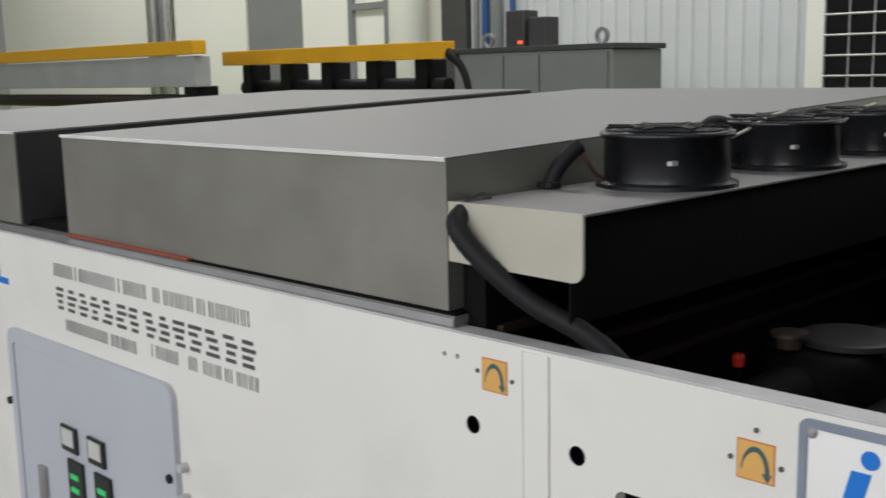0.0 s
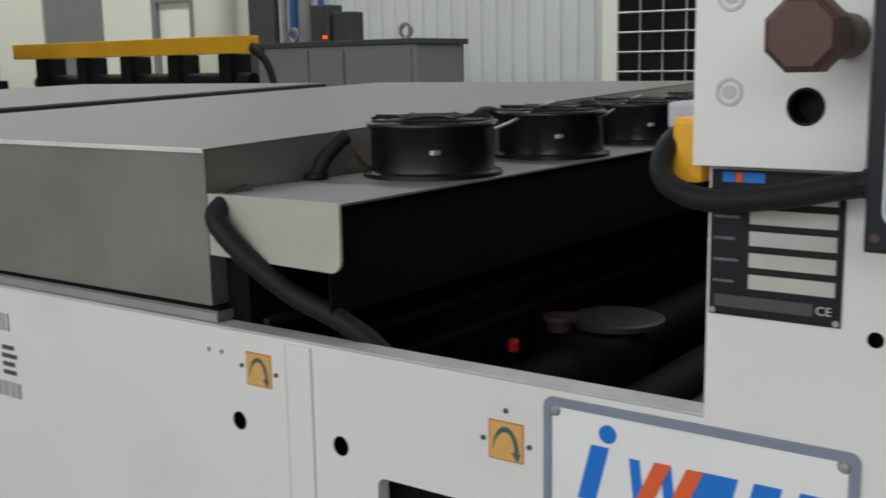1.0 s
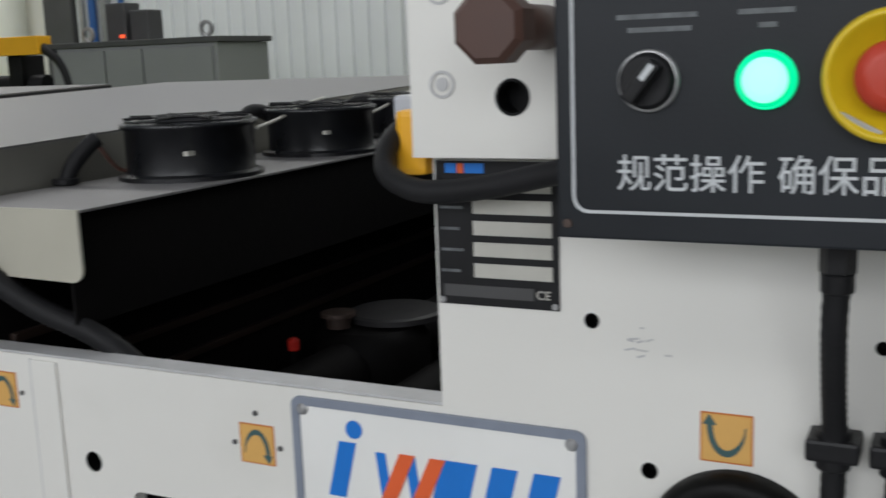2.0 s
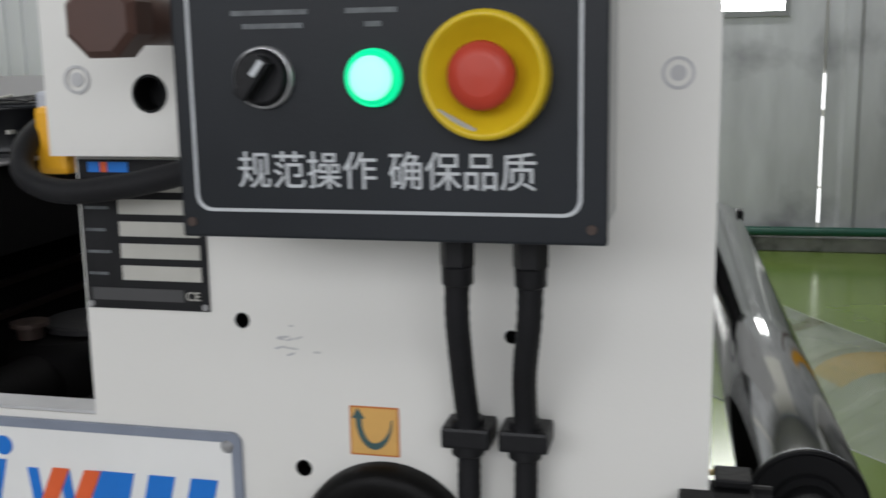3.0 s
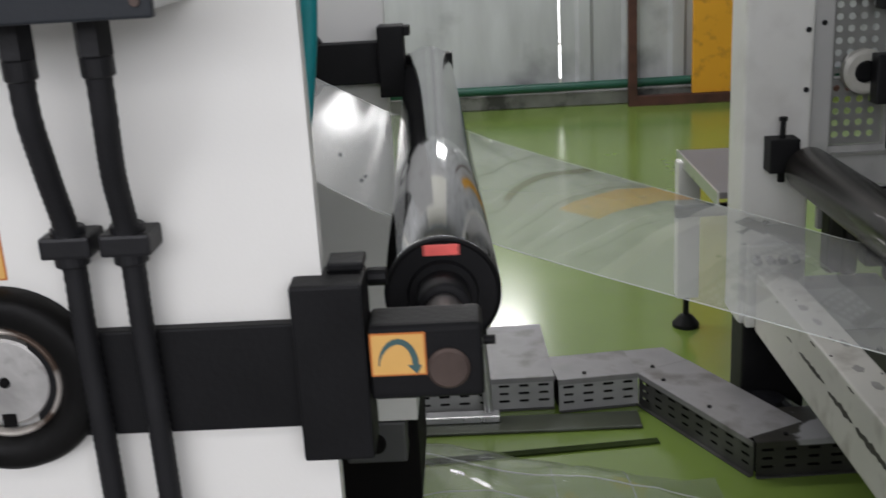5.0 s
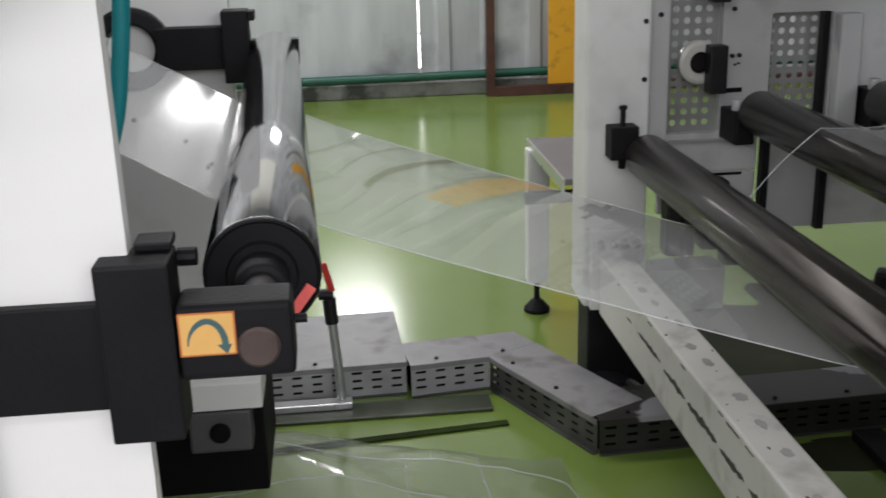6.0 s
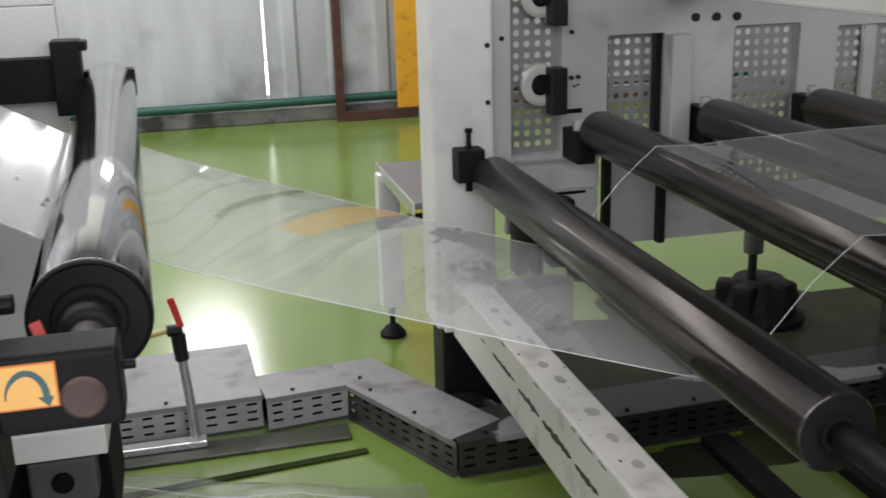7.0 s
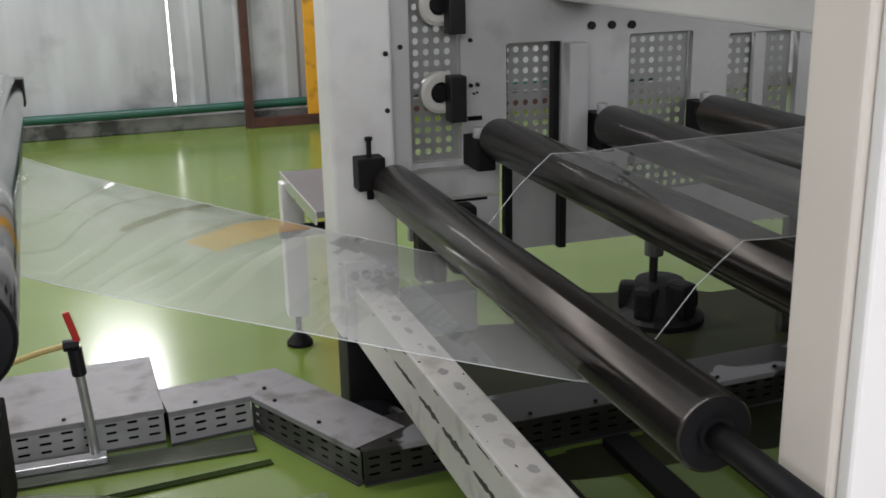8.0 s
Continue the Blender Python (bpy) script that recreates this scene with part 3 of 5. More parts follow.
# black liner and sleeves added to paint the shade inside the holes
part("inner_shade_liner", box(-3.6, RX - 0.01, PT + 0.012, PT + 0.016, 0.12, 1.115), M_PIT, A, "dark inside behind the holes")
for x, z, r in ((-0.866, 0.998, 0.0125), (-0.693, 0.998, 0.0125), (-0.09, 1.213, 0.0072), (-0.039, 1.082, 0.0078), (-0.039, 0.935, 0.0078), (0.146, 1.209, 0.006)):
    part("hole_shade", lathe((x, PY + 0.0012, z), (x, PY + 0.03, z), [(0, r + 0.0004), (0, r - 0.0006), (0.018, r - 0.0006), (0.018, 0)], 20), M_PIT, A)
for x, z, r in ((-0.212, 1.421, 0.012), (0.274, 1.42, 0.0125), (-0.212, 1.50, 0.012)):
    yy = PY - (0.0305 if x < -0.1 else 0.0)
    part("sunk_bolt", join(lathe((x, yy - 0.001, z), (x, yy + 0.002, z), [(0, r - 0.0025), (0, r), (0.003, r)], 20), lathe((x, yy - 0.0008, z), (x, yy + 0.002, z), [(0, 0), (0, r * 0.5), (0.003, r * 0.5)], 12)), M_EDGE, A)
# scuff marks on the enamel
rs = random.Random(4)
for k in range(9):
    x, z = -0.036 + rs.uniform(-0.02, 0.022), 1.198 + rs.uniform(-0.016, 0.014)
    w = rs.uniform(0.002, 0.006)
    part("scuff", moved(box(-w, w, PY - 0.0006, PY - 0.0001, -0.0009, 0.0009), Matrix.Translation((x, 0, z)) @ pose(0, 0, 0, 0, rs.uniform(-25, 12), 0)), rs.choice((M_EDGE, M_BOXSIDE)), A)


def direction_label(x0, z1, y, up, s=0.044, hh=0.044):
    """Orange square with a curved turning arrow."""
    g = thing("direction_label", (x0, y, z1 - hh), "orange square label with a curved dark arrow", "label", "turning direction labels")
    part("backing", plate(rounded(x0, x0 + s, z1 - hh, z1, 0.001), [], y - 0.0006, y), M_ORANGERIM, g)
    part("face", plate(rounded(x0 + 0.0015, x0 + s - 0.0015, z1 - hh + 0.0015, z1 - 0.0015, 0.001), [], y - 0.001, y - 0.0007), M_ORANGE, g)
    cx, cz, arc, q_ = x0 + s / 2, z1 - hh / 2, [], hh / 0.044
    for k in range(13):
        a = radians(180 - 180 * k / 12)
        arc.append((math.cos(a), math.sin(a)))
    sg = 1 if up else -1
    oz = cz - 0.011 * sg * q_
    way_sign = 1 if up else -1
    outer = [(cx + c * 0.0165, y - 0.0014, oz + sg * q * 0.0275 * q_) for c, q in arc]
    inner = [(cx + c * (0.0112 + 0.004 * max(0.0, -c * way_sign)), y - 0.0014, oz + sg * q * 0.0215 * q_) for c, q in arc]
    band = sheet([outer, inner])
    tx = cx + 0.0135 * way_sign
    head = sheet([[(tx - 0.0065, y - 0.0014, oz), (tx + 0.0055, y - 0.0014, oz)], [(tx + 0.001 * way_sign - 0.0005, y - 0.0014, oz - sg * 0.009 * q_), (tx + 0.001 * way_sign + 0.0005, y - 0.0014, oz - sg * 0.009 * q_)]])
    part("arrow", join(band, head), M_ARROW, g)
    return g


direction_label(-0.848, 1.094, PY, True)
direction_label(-0.480, 1.073, PY, True)
direction_label(0.005, 1.1425, PY, False)
for x, z in ((-0.856, 1.074), (-0.796, 1.07), (-0.487, 1.05), (-0.429, 1.05), (-0.458, 1.085)):
    part("screw", rod((x, PY - 0.002, z), (x, PY + 0.001, z), 0.003, seg=10), M_PRINT, A)

# printed lines on the panel, shown as bars
prt = part("print_block", box(-2.094, -2.0935, PY - 0.0012, PY - 0.0004, 1.055, 1.0555), M_PRINT, A, "dark grey printed lines too worn to read")
rb = random.Random(7)


def print_line(x0, x1, z0, z1, material, wmin, wmax, dense):
    """A row of short bars of the print's size; dense: heavy blocks of strokes."""
    x, bms, hh = x0, [], z1 - z0

    def bar(xa, xb, za, zb):
        bms.append(box(xa, xb, PY - 0.0012 - 0.00005 * (len(bms) % 3), PY - 0.0004, za, zb))

    while x < x1:
        w = rb.uniform(wmin, wmax)
        if x + w > x1:
            break
        if dense:
            for k in range(4):
                a, b = rb.uniform(0, 0.25), rb.uniform(0.6, 0.95)
                bar(x + w * a, x + w * b, z0 + hh * (0.02 + 0.27 * k), z0 + hh * (0.16 + 0.27 * k))
        elif rb.random() < 0.9:
            bar(x, x + w * 0.14, z0, z1)
            if rb.random() < 0.8:
                bar(x + w * 0.55, x + w * 0.68, z0, z1)
        x += w * (1.12 if dense else 1.18)
    tagged(part("print_line", join(*bms), material, prt), kind="stuff")


print_line(-2.093, -1.352, 1.049, 1.077, M_PRINT, 0.012, 0.019, False)
print_line(-2.09, -1.351, 0.977, 1.027, M_PRINT, 0.044, 0.05, True)
print_line(-2.086, -1.72, 0.935, 0.960, M_PRINT, 0.011, 0.017, False)
print_line(-1.70, -1.35, 0.941, 0.966, M_PRINT, 0.011, 0.017, False)
part("blue_print", join(box(-2.41, -2.38, PY - 0.001, PY - 0.0002, 0.997, 1.055), box(-2.38, -2.335, PY - 0.001, PY - 0.0002, 0.997, 1.012)), M_BLUE, A, "blue emblem stroke")

# grey door in the panel, with meters
door = thing("access_door", (-1.98, PY, 0.2), "light grey inset access door with small meters", "access door")
part("frame", plate(rounded(-2.345, -1.622, 0.2, 0.901, 0.03), [rounded(-2.318, -1.668, 0.23, 0.868, 0.01)], PY - 0.012, PY - 0.0002), M_GREYDOOR, door)
part("leaf", plate(rounded(-2.316, -1.670, 0.232, 0.866, 0.009), [], PY - 0.009, PY - 0.0003), M_GREYDOOR, door)
for x in (-2.093, -1.971):
    me_ = part("meter", box(x, x + 0.071, PY - 0.016, PY - 0.009, 0.668, 0.726, 0.002), M_DISPLAY, door, "square meter in a black bezel")
    part("dial", box(x + 0.008, x + 0.06, PY - 0.0175, PY - 0.0162, 0.682, 0.72), M_BOXSIDE, me_)
    cn = part("controller", box(x + 0.02, x + 0.09, PY - 0.016, PY - 0.009, 0.50, 0.652, 0.002), M_DISPLAY, door, "black temperature controller")
    for k in range(3):
        part("digits", box(x + 0.035, x + 0.07, PY - 0.0172, PY - 0.0162, 0.61 - 0.03 * k, 0.622 - 0.03 * k), M_DIGIT, cn)
part("latch", box(-2.22, -2.19, PY - 0.02, PY - 0.009, 0.52, 0.60, 0.004), M_ZINC, door)
for x, z in ((-2.354, 0.722), (-1.642, 0.719), (-1.60, 0.75), (-1.60, 0.69)):
    part("screw", rod((x, PY - 0.018, z), (x, PY, z), 0.009, seg=12), M_BLACK if x < -1.61 else M_EDGE, door)

# emblem plate: plain coloured shapes
emb = thing("emblem_plate", (-0.253, PY, 0.93), "white maker's plate with blue-grey rim and blue and orange shapes", "sign")
part("rim", plate(rounded(-0.410, -0.096, 0.925, 1.111, 0.01), [rounded(-0.401, -0.105, 0.934, 1.102, 0.008)], PY - 0.004, PY - 0.0002), M_PLATERIM, emb)
part("face", plate(rounded(-0.4005, -0.1055, 0.9345, 1.1015, 0.008), [], PY - 0.0025, PY - 0.0003), M_PLATE, emb)
for x in (-0.397, -0.109):
    for z in (1.098, 0.938):
        part("rivet", lathe((x, PY - 0.0065, z), (x, PY - 0.001, z), [(0, 0), (0.0005, 0.004), (0.003, 0.0065), (0.006, 0.0065)], 16), M_ZINC, emb)


def slab(pts, z_lo=0.0):
    return plate(pts, [], PY - 0.0036, PY - 0.0027)


part("blue_dot", slab(disc_loop(-0.337, 1.083, 0.0095)), M_BLUE, emb)


def slant(x, z0, z1, w, material, lean=0.25, proud=0.0):
    d = (z1 - z0) * lean
    bm = plate([(x, z0), (x + w, z0), (x + w + d, z1), (x + d, z1)], [], PY - 0.0036 - proud, PY - 0.0027 - proud)
    part("slanted_bar", bm, material, emb)


slant(-0.370, 1.010, 1.069, 0.020, M_BLUE)
for dx in (0.0, 0.033):
    slant(-0.308 + dx, 1.018, 1.063, 0.011, M_BLUE, -0.12)
    slant(-0.313 + dx, 1.005, 1.065, 0.017, M_CORAL, 0.45, 0.001)
slant(-0.256, 1.005, 1.065, 0.038, M_BLUE)
slant(-0.203, 1.005, 1.065, 0.026, M_BLUE)
slant(-0.161, 1.005, 1.065, 0.026, M_BLUE)
part("grey_line", box(-0.38, -0.13, PY - 0.0033, PY - 0.0027, 0.96, 0.975), M_PLATERIM, emb)

# data plate
dp = thing("data_plate", (-0.178, PY, 1.22), "black data plate with pale empty fields", "data plate")
part("backing", box(-0.2365, -0.1185, PY - 0.002, PY - 0.0002, 1.2195, 1.352, 0.0008), M_BLACK, dp)
for k in range(5):
    part("field", box(-0.200, -0.1245, PY - 0.0027, PY - 0.0021, 1.246 + 0.0195 * k, 1.259 + 0.0195 * k), M_FIELD, dp)
    part("caption_bar", box(-0.233, -0.214 + 0.004 * (k % 2), PY - 0.0027, PY - 0.0021, 1.250 + 0.0195 * k, 1.2525 + 0.0195 * k), M_FAINT, dp)
lettering("approval_mark", "CE", -0.1395, 1.2295, PY - 0.0030, 0.011, M_FIELD, dp, 0.013)
part("footer_bar", box(-0.231, -0.1425, PY - 0.0027, PY - 0.0021, 1.2275, 1.2385), M_DARKRIM, dp)
part("blue_mark", join(box(-0.226, -0.215, PY - 0.0027, PY - 0.0021, 1.341, 1.350), box(-0.207, -0.188, PY - 0.0027, PY - 0.0021, 1.341, 1.350)), M_BLUE, dp)
part("orange_mark", box(-0.214, -0.208, PY - 0.0027, PY - 0.0021, 1.341, 1.350), M_CORAL, dp)
for x in (-0.2325, -0.1225):
    part("rivet", rod((x, PY - 0.0035, 1.2235), (x, PY - 0.0019, 1.2235), 0.003, seg=10), M_ZINC, dp)

# bearing block with brown knob
blk = thing("clamp_block", (-0.176, PY, 1.36), "white clamp block with a brown knob on the upright", "clamp block")
part("body", plate([(-0.2435, 1.3575), (-0.098, 1.3575), (-0.098, 1.80), (-0.2435, 1.80)], [disc_loop(-0.147, 1.409, 0.0145)], PY - 0.03, PY - 0.0004), M_WHITE, blk)
part("hole_ring", lathe((-0.147, PY - 0.031, 1.409), (-0.147, PY - 0.005, 1.409), [(0.026, 0.0), (0.026, 0.0135), (0, 0.0135), (0, 0.0158), (0.004, 0.0158)], 24), M_BLACKIRON, blk)
part("knob", moved(lathe((0, -0.034, 0), (0, 0, 0), [(0, 0), (0, 0.024), (0.005, 0.029), (0.029, 0.029), (0.034, 0.024), (0.034, 0)], 8), Matrix.Translation((-0.116, 0.745, 1.465)) @ pose(0, 0, 0, 0, 22, 0)), M_BROWN, blk, "brown bakelite eight-sided knob")
part("knob_stem", rod((-0.116, 0.745, 1.465), (-0.116, PY - 0.0302, 1.465), 0.018, seg=24), M_BROWN, blk, "", True)

# hook of grey hose with yellow holder beside the upright
hz = thing("hose_holder", (-0.25, 0.88, 1.35), "yellow cable holder bolted to the upright", "cable holder")
part("clip", box(-0.275, -0.2445, PY - 0.004, PY + 0.03, 1.338, 1.398, 0.006), M_MACHYEL, hz)
part("grey_box", box(-0.295, -0.2445, PY + 0.031, PY + 0.12, 1.385, 1.41, 0.004), M_GREYDOOR, hz)
gh = thing("grey_hose", (-0.2, 0.8, 1.33), "dark grey flexible hose looping into the control box", "hose")
part("hose", tube([(-0.25, 0.95, 1.39), (-0.268, 0.90, 1.388), (-0.280, 0.862, 1.370), (-0.272, 0.835, 1.347), (-0.248, 0.822, 1.334), (-0.215, 0.818, 1.3295), (-0.16, 0.815, 1.336), (-0.11, 0.81, 1.347), (-0.085, 0.805, 1.352)], 0.0105, 14), M_RUBBER, gh, "", True)
part("end_fitting", rod((-0.090, 0.806, 1.351), (-0.0685, 0.80, 1.354), 0.0125, seg=16), M_BLACK, gh)

# control box
BY = 0.733
cb = thing("control_box", (0.08, 0.8, 1.31), "charcoal control box with switch, lit green lamp and emergency stop", "control box")
BX0, BX1, BZ0, BZ1 = -0.072, 0.233, 1.310, 1.57
part("housing", box(BX0 + 0.004, BX1 - 0.004, BY + 0.0105, PY - 0.0004, BZ0 + 0.004, BZ1 - 0.004, 0.003), M_BOXSIDE, cb, "pale grey sheet housing")
part("lid", box(BX0, BX1, BY, BY + 0.010, BZ0, BZ1, 0.002), M_BOX, cb, "charcoal front lid")
lo, li = rounded(-0.060, 0.2165, 1.329, 1.553, 0.012), rounded(-0.0577, 0.2142, 1.3313, 1.5507, 0.0105)
part("border_line", plate(lo, [li], BY - 0.0006, BY - 0.0001), M_LINE, cb, "thin pale border line")
for x in (BX0 + 0.008, BX1 - 0.01):
    for z in (BZ0 + 0.011, BZ1 - 0.011):
        part("lid_screw", rod((x, BY - 0.0015, z), (x, BY + 0.001, z), 0.0035, seg=12), M_IRON, cb)
lettering("safety_phrase", "\u89c4\u8303\u64cd\u4f5c \u786e\u4fdd\u54c1\u8d28", -0.026, 1.3485, BY - 0.0004, 0.028, M_LINE, cb, 0.212)
for x0, w in ((-0.026, 0.056), (-0.018, 0.044), (0.057, 0.036), (0.070, 0.012)):
    part("caption_bar", box(x0, x0 + w, BY - 0.0006, BY - 0.0001, 1.456 + (0.009 if x0 in (-0.026, 0.057) else 0), 1.4595 + (0.009 if x0 in (-0.026, 0.057) else 0)), M_FAINT, cb)
sw = part("selector", lathe((-0.003, BY - 0.012, 1.423), (-0.003, BY - 0.0002, 1.423), [(0, 0), (0, 0.0165), (0.003, 0.019), (0.0118, 0.0195)], 32), M_BLACK, cb, "black rotary selector switch", True)
part("ring", lathe((-0.003, BY - 0.005, 1.423), (-0.003, BY - 0.0001, 1.423), [(0, 0.0196), (0, 0.0212), (0.0045, 0.0218)], 32), M_ZINC, sw, "worn metal ring", True)
part("grip", moved(box(-0.005, 0.005, -0.014, 0, -0.016, 0.016, 0.002), Matrix.Translation((-0.003, BY - 0.012, 1.423)) @ pose(0, 0, 0, 0, 38, 0)), M_BLACK, sw)
part("pointer", moved(box(-0.0022, 0.0022, -0.0012, 0, 0.002, 0.0145, 0.0005), Matrix.Translation((-0.003, BY - 0.0262, 1.423)) @ pose(0, 0, 0, 0, 38, 0)), M_LINE, sw, "pale pointer")
gl = part("lamp_bezel", lathe((0.076, BY - 0.006, 1.422), (0.076, BY - 0.0002, 1.422), [(0.0055, 0), (0, 0.0185), (0.001, 0.0195), (0.0058, 0.0198)], 32), M_GREENRIM, cb, "green lamp rim", True)
part("lens", lathe((0.076, BY - 0.010, 1.422), (0.076, BY - 0.003, 1.422), [(0.0, 0.0125), (0.001, 0.0155), (0.004, 0.0180), (0.007, 0.0184)], 32), M_GREENRIM, gl, "glowing green lens", True)
part("lens_centre", lathe((0.076, BY - 0.0125, 1.422), (0.076, BY - 0.004, 1.422), [(0, 0), (0.0006, 0.009), (0.003, 0.0148), (0.006, 0.0162)], 32), M_GREENLAMP, gl, "white-hot green lens centre", True)
es = part("stop_collar", lathe((0.154, BY - 0.020, 1.423), (0.154, BY - 0.0002, 1.423), [(0.016, 0.020), (0.014, 0.024), (0.008, 0.031), (0.004, 0.035), (0.001, 0.0375), (0, 0.039), (0.002, 0.0415), (0.008, 0.0425), (0.0198, 0.0425)], 48), M_YELLOW, cb, "yellow stop-button collar", True)
part("mushroom_head", lathe((0.154, BY - 0.030, 1.423), (0.154, BY - 0.004, 1.423), [(0, 0), (0.0006, 0.013), (0.003, 0.0205), (0.007, 0.0225), (0.012, 0.0215), (0.014, 0.014), (0.0255, 0.014)], 40), M_RED, es, "red mushroom button", True)
part("collar_slot", moved(box(-0.014, 0.014, -0.001, 0.0005, -0.0022, 0.0022), Matrix.Translation((0.136, BY - 0.0165, 1.3935)) @ pose(0, 0, 0, 30, 28, 0)), M_EDGE, es)
for x in (0.118, 0.173):
    part("gland", join(rod((x, 0.792, BZ0 + 0.003), (x, 0.792, BZ0 - 0.028), 0.0130, seg=6), rod((x, 0.792, BZ0 - 0.027), (x, 0.793, BZ0 - 0.042), 0.012, seg=24)), M_BLACK, cb, "black cable gland")
for xa, xb in ((0.118, 0.114), (0.173, 0.161)):
    c = thing("conduit", (xb, 0.84, 0.6), "black corrugated cable conduit clipped to the panel", "conduit", "conduits under the control box")
    part("hose", tube([(xa, 0.792, BZ0 - 0.035), (xa - 0.002, 0.798, 1.24), (xa - (0.003 if xa < 0.15 else 0.009), 0.818, 1.19), (xb + 0.001, 0.838, 1.135), (xb, 0.842, 1.06), (xb + 0.002, 0.842, 0.95), (xb + 0.004, 0.842, 0.6)], 0.0092, 14, 0.07), M_RUBBER, c, "", True)
    part("clip", join(box(xb - 0.020, xb + 0.020, 0.826, PY - 0.0004, 1.124, 1.142, 0.003), rod((xb, 0.84, 1.116), (xb, 0.84, 1.148), 0.0135, seg=20)), M_BLACK, c, "black clip")

# bearing and black arm that carries the chrome roll
brg = thing("bearing_housing", (0.037, PY, 0.94), "black round bearing housing with a worn steel centre", "bearing")
bc = (0.037, PY, 1.014)
part("flange", lathe((bc[0], PY - 0.024, bc[2]), (bc[0], PY - 0.0003, bc[2]), [(0.014, 0.045), (0.010, 0.0485), (0.0, 0.055), (0.0, 0.072), (0.004, 0.077), (0.012, 0.080), (0.0236, 0.080)], 56), M_GREASE, brg, "", True)
part("inner_ring", lathe((bc[0], PY - 0.018, bc[2]), (bc[0], PY - 0.004, bc[2]), [(0.006, 0.0425), (0, 0.0445), (0, 0.0475), (0.012, 0.0485)], 48), M_WORNRING, brg, "", True)
part("shaft_end", lathe((bc[0], PY - 0.015, bc[2]), (bc[0], PY - 0.002, bc[2]), [(0.003, 0), (0.003, 0.004), (0, 0.005), (0, 0.036), (0.002, 0.0385), (0.012, 0.0385)], 48), M_BEAR, brg)
part("key_notch", box(0.030, 0.042, PY - 0.0158, PY - 0.0148, 0.974, 0.986, 0.0003), M_PIT, brg)
part("centre_hole", lathe((bc[0], PY - 0.0158, bc[2]), (bc[0], PY - 0.012, bc[2]), [(0, 0), (0, 0.0045), (0.003, 0.0045)], 14), M_PIT, brg)
arm = thing("roll_arm", (0.34, 0.85, 0.94), "black cast arm carrying the near end of the chrome roll", "machine arm")
part("slide_bar", box(0.06, 0.283, PY - 0.014, PY - 0.0004, 0.962, 1.054, 0.002), M_BLACKIRON, arm)
part("clamp_block", box(0.2815, 0.340, 0.835, 0.888, 0.937, 1.090, 0.003), M_BLACKIRON, arm)
part("clamp_top", box(0.309, 0.339, 0.868, 0.90, 1.0905, 1.098, 0.002), M_BLACKIRON, arm)
part("arm_plate", box(0.3405, 0.4335, 0.838, 0.885, 0.988, 1.053, 0.006, 3), M_BLACKIRON, arm)
part("end_cap", lathe((0.405, 0.834, 1.015), (0.405, 0.846, 1.015), [(0, 0), (0, 0.015), (0.002, 0.0175), (0.01, 0.0175)], 32), M_IRON, arm, "worn brown shaft end")
for p in (((0.434, 0.862, 1.028), (0.444, 0.862, 1.028), 0.004), ((0.340, 0.89, 1.078), (0.356, 0.89, 1.078), 0.008)):
    part("bolt", join(rod(p[0], p[1], p[2], seg=12)), M_BLACKIRON, arm)
direction_label(0.3425, 1.047, 0.838, True, 0.045, 0.037)

# chrome roll, turning
AX, AZ, AR = 0.398, 1.013, 0.0575
roll_a = thing("chrome_roll", (AX, 1.02, AZ), "polished chrome guide roll, turning, with a red tape mark", "roller")
part("end_face", lathe((AX, 1.006, AZ), (AX, 1.03, AZ), [(0.016, 0), (0.016, 0.024), (0.008, 0.026), (0.008, 0.033), (0.014, 0.035), (0.014, AR - 0.005), (0.012, AR - 0.0025), (0.0145, AR - 0.0005), (0.02, AR - 0.0005)], 64), M_BLACKIRON, roll_a, "dark iron end face")
part("shell", lathe((AX, 1.0262, AZ), (AX, 2.66, AZ), [(0, AR - 0.003), (0, AR - 0.0004), (0.001, AR), (1.6328, AR), (1.6338, 0)], 96), M_CHROME, roll_a, "", True)
part("journal", rod((AX, 0.886, AZ), (AX, 1.023, AZ), 0.017, seg=32), M_JOURNAL, roll_a, "", True)
part("collar", lathe((AX, 0.975, AZ), (AX, 1.02, AZ), [(0, 0.0175), (0, 0.024), (0.004, 0.0265), (0.042, 0.0265)], 32), M_BLACKIRON, roll_a, "black collar", True)
part("journal", rod((AX, 2.661, AZ), (AX, 2.70, AZ), 0.017, seg=24), M_IRON, roll_a, "", True)
part("tape_mark", moved(box(-0.017, 0.017, 1.0175, 1.0195, AR - 0.0175, AR - 0.0065, 0.0008), Matrix.Translation((AX, 0, AZ))), M_REDTAPE, roll_a, "red tape mark")

# far plate of machine A
fa = thing("far_side_plate", (0.0, 2.75, 0.0), "white far side plate of the film machine with black roll arm", "machine panel")
part("plate", box(-3.6, 0.235, 2.72, 2.75, 0.12, 1.20, 0.004), M_BWHITE, fa)
part("upper_plate", box(-0.2, 0.235, 2.7205, 2.7495, 1.201, 1.95, 0.004), M_BWHITE, fa)
part("slide_bar", box(0.06, 0.23, 2.66, 2.7195, 0.985, 1.085, 0.003), M_BLACKIRON, fa)
part("clamp_block", join(box(0.222, 0.285, 2.62, 2.7, 0.955, 1.125, 0.004), box(0.285, 0.30, 2.63, 2.69, 1.10, 1.122, 0.002)), M_BLACKIRON, fa)
part("arm_plate", box(0.2855, 0.40, 2.665, 2.715, 0.985, 1.05, 0.004), M_BLACKIRON, fa)
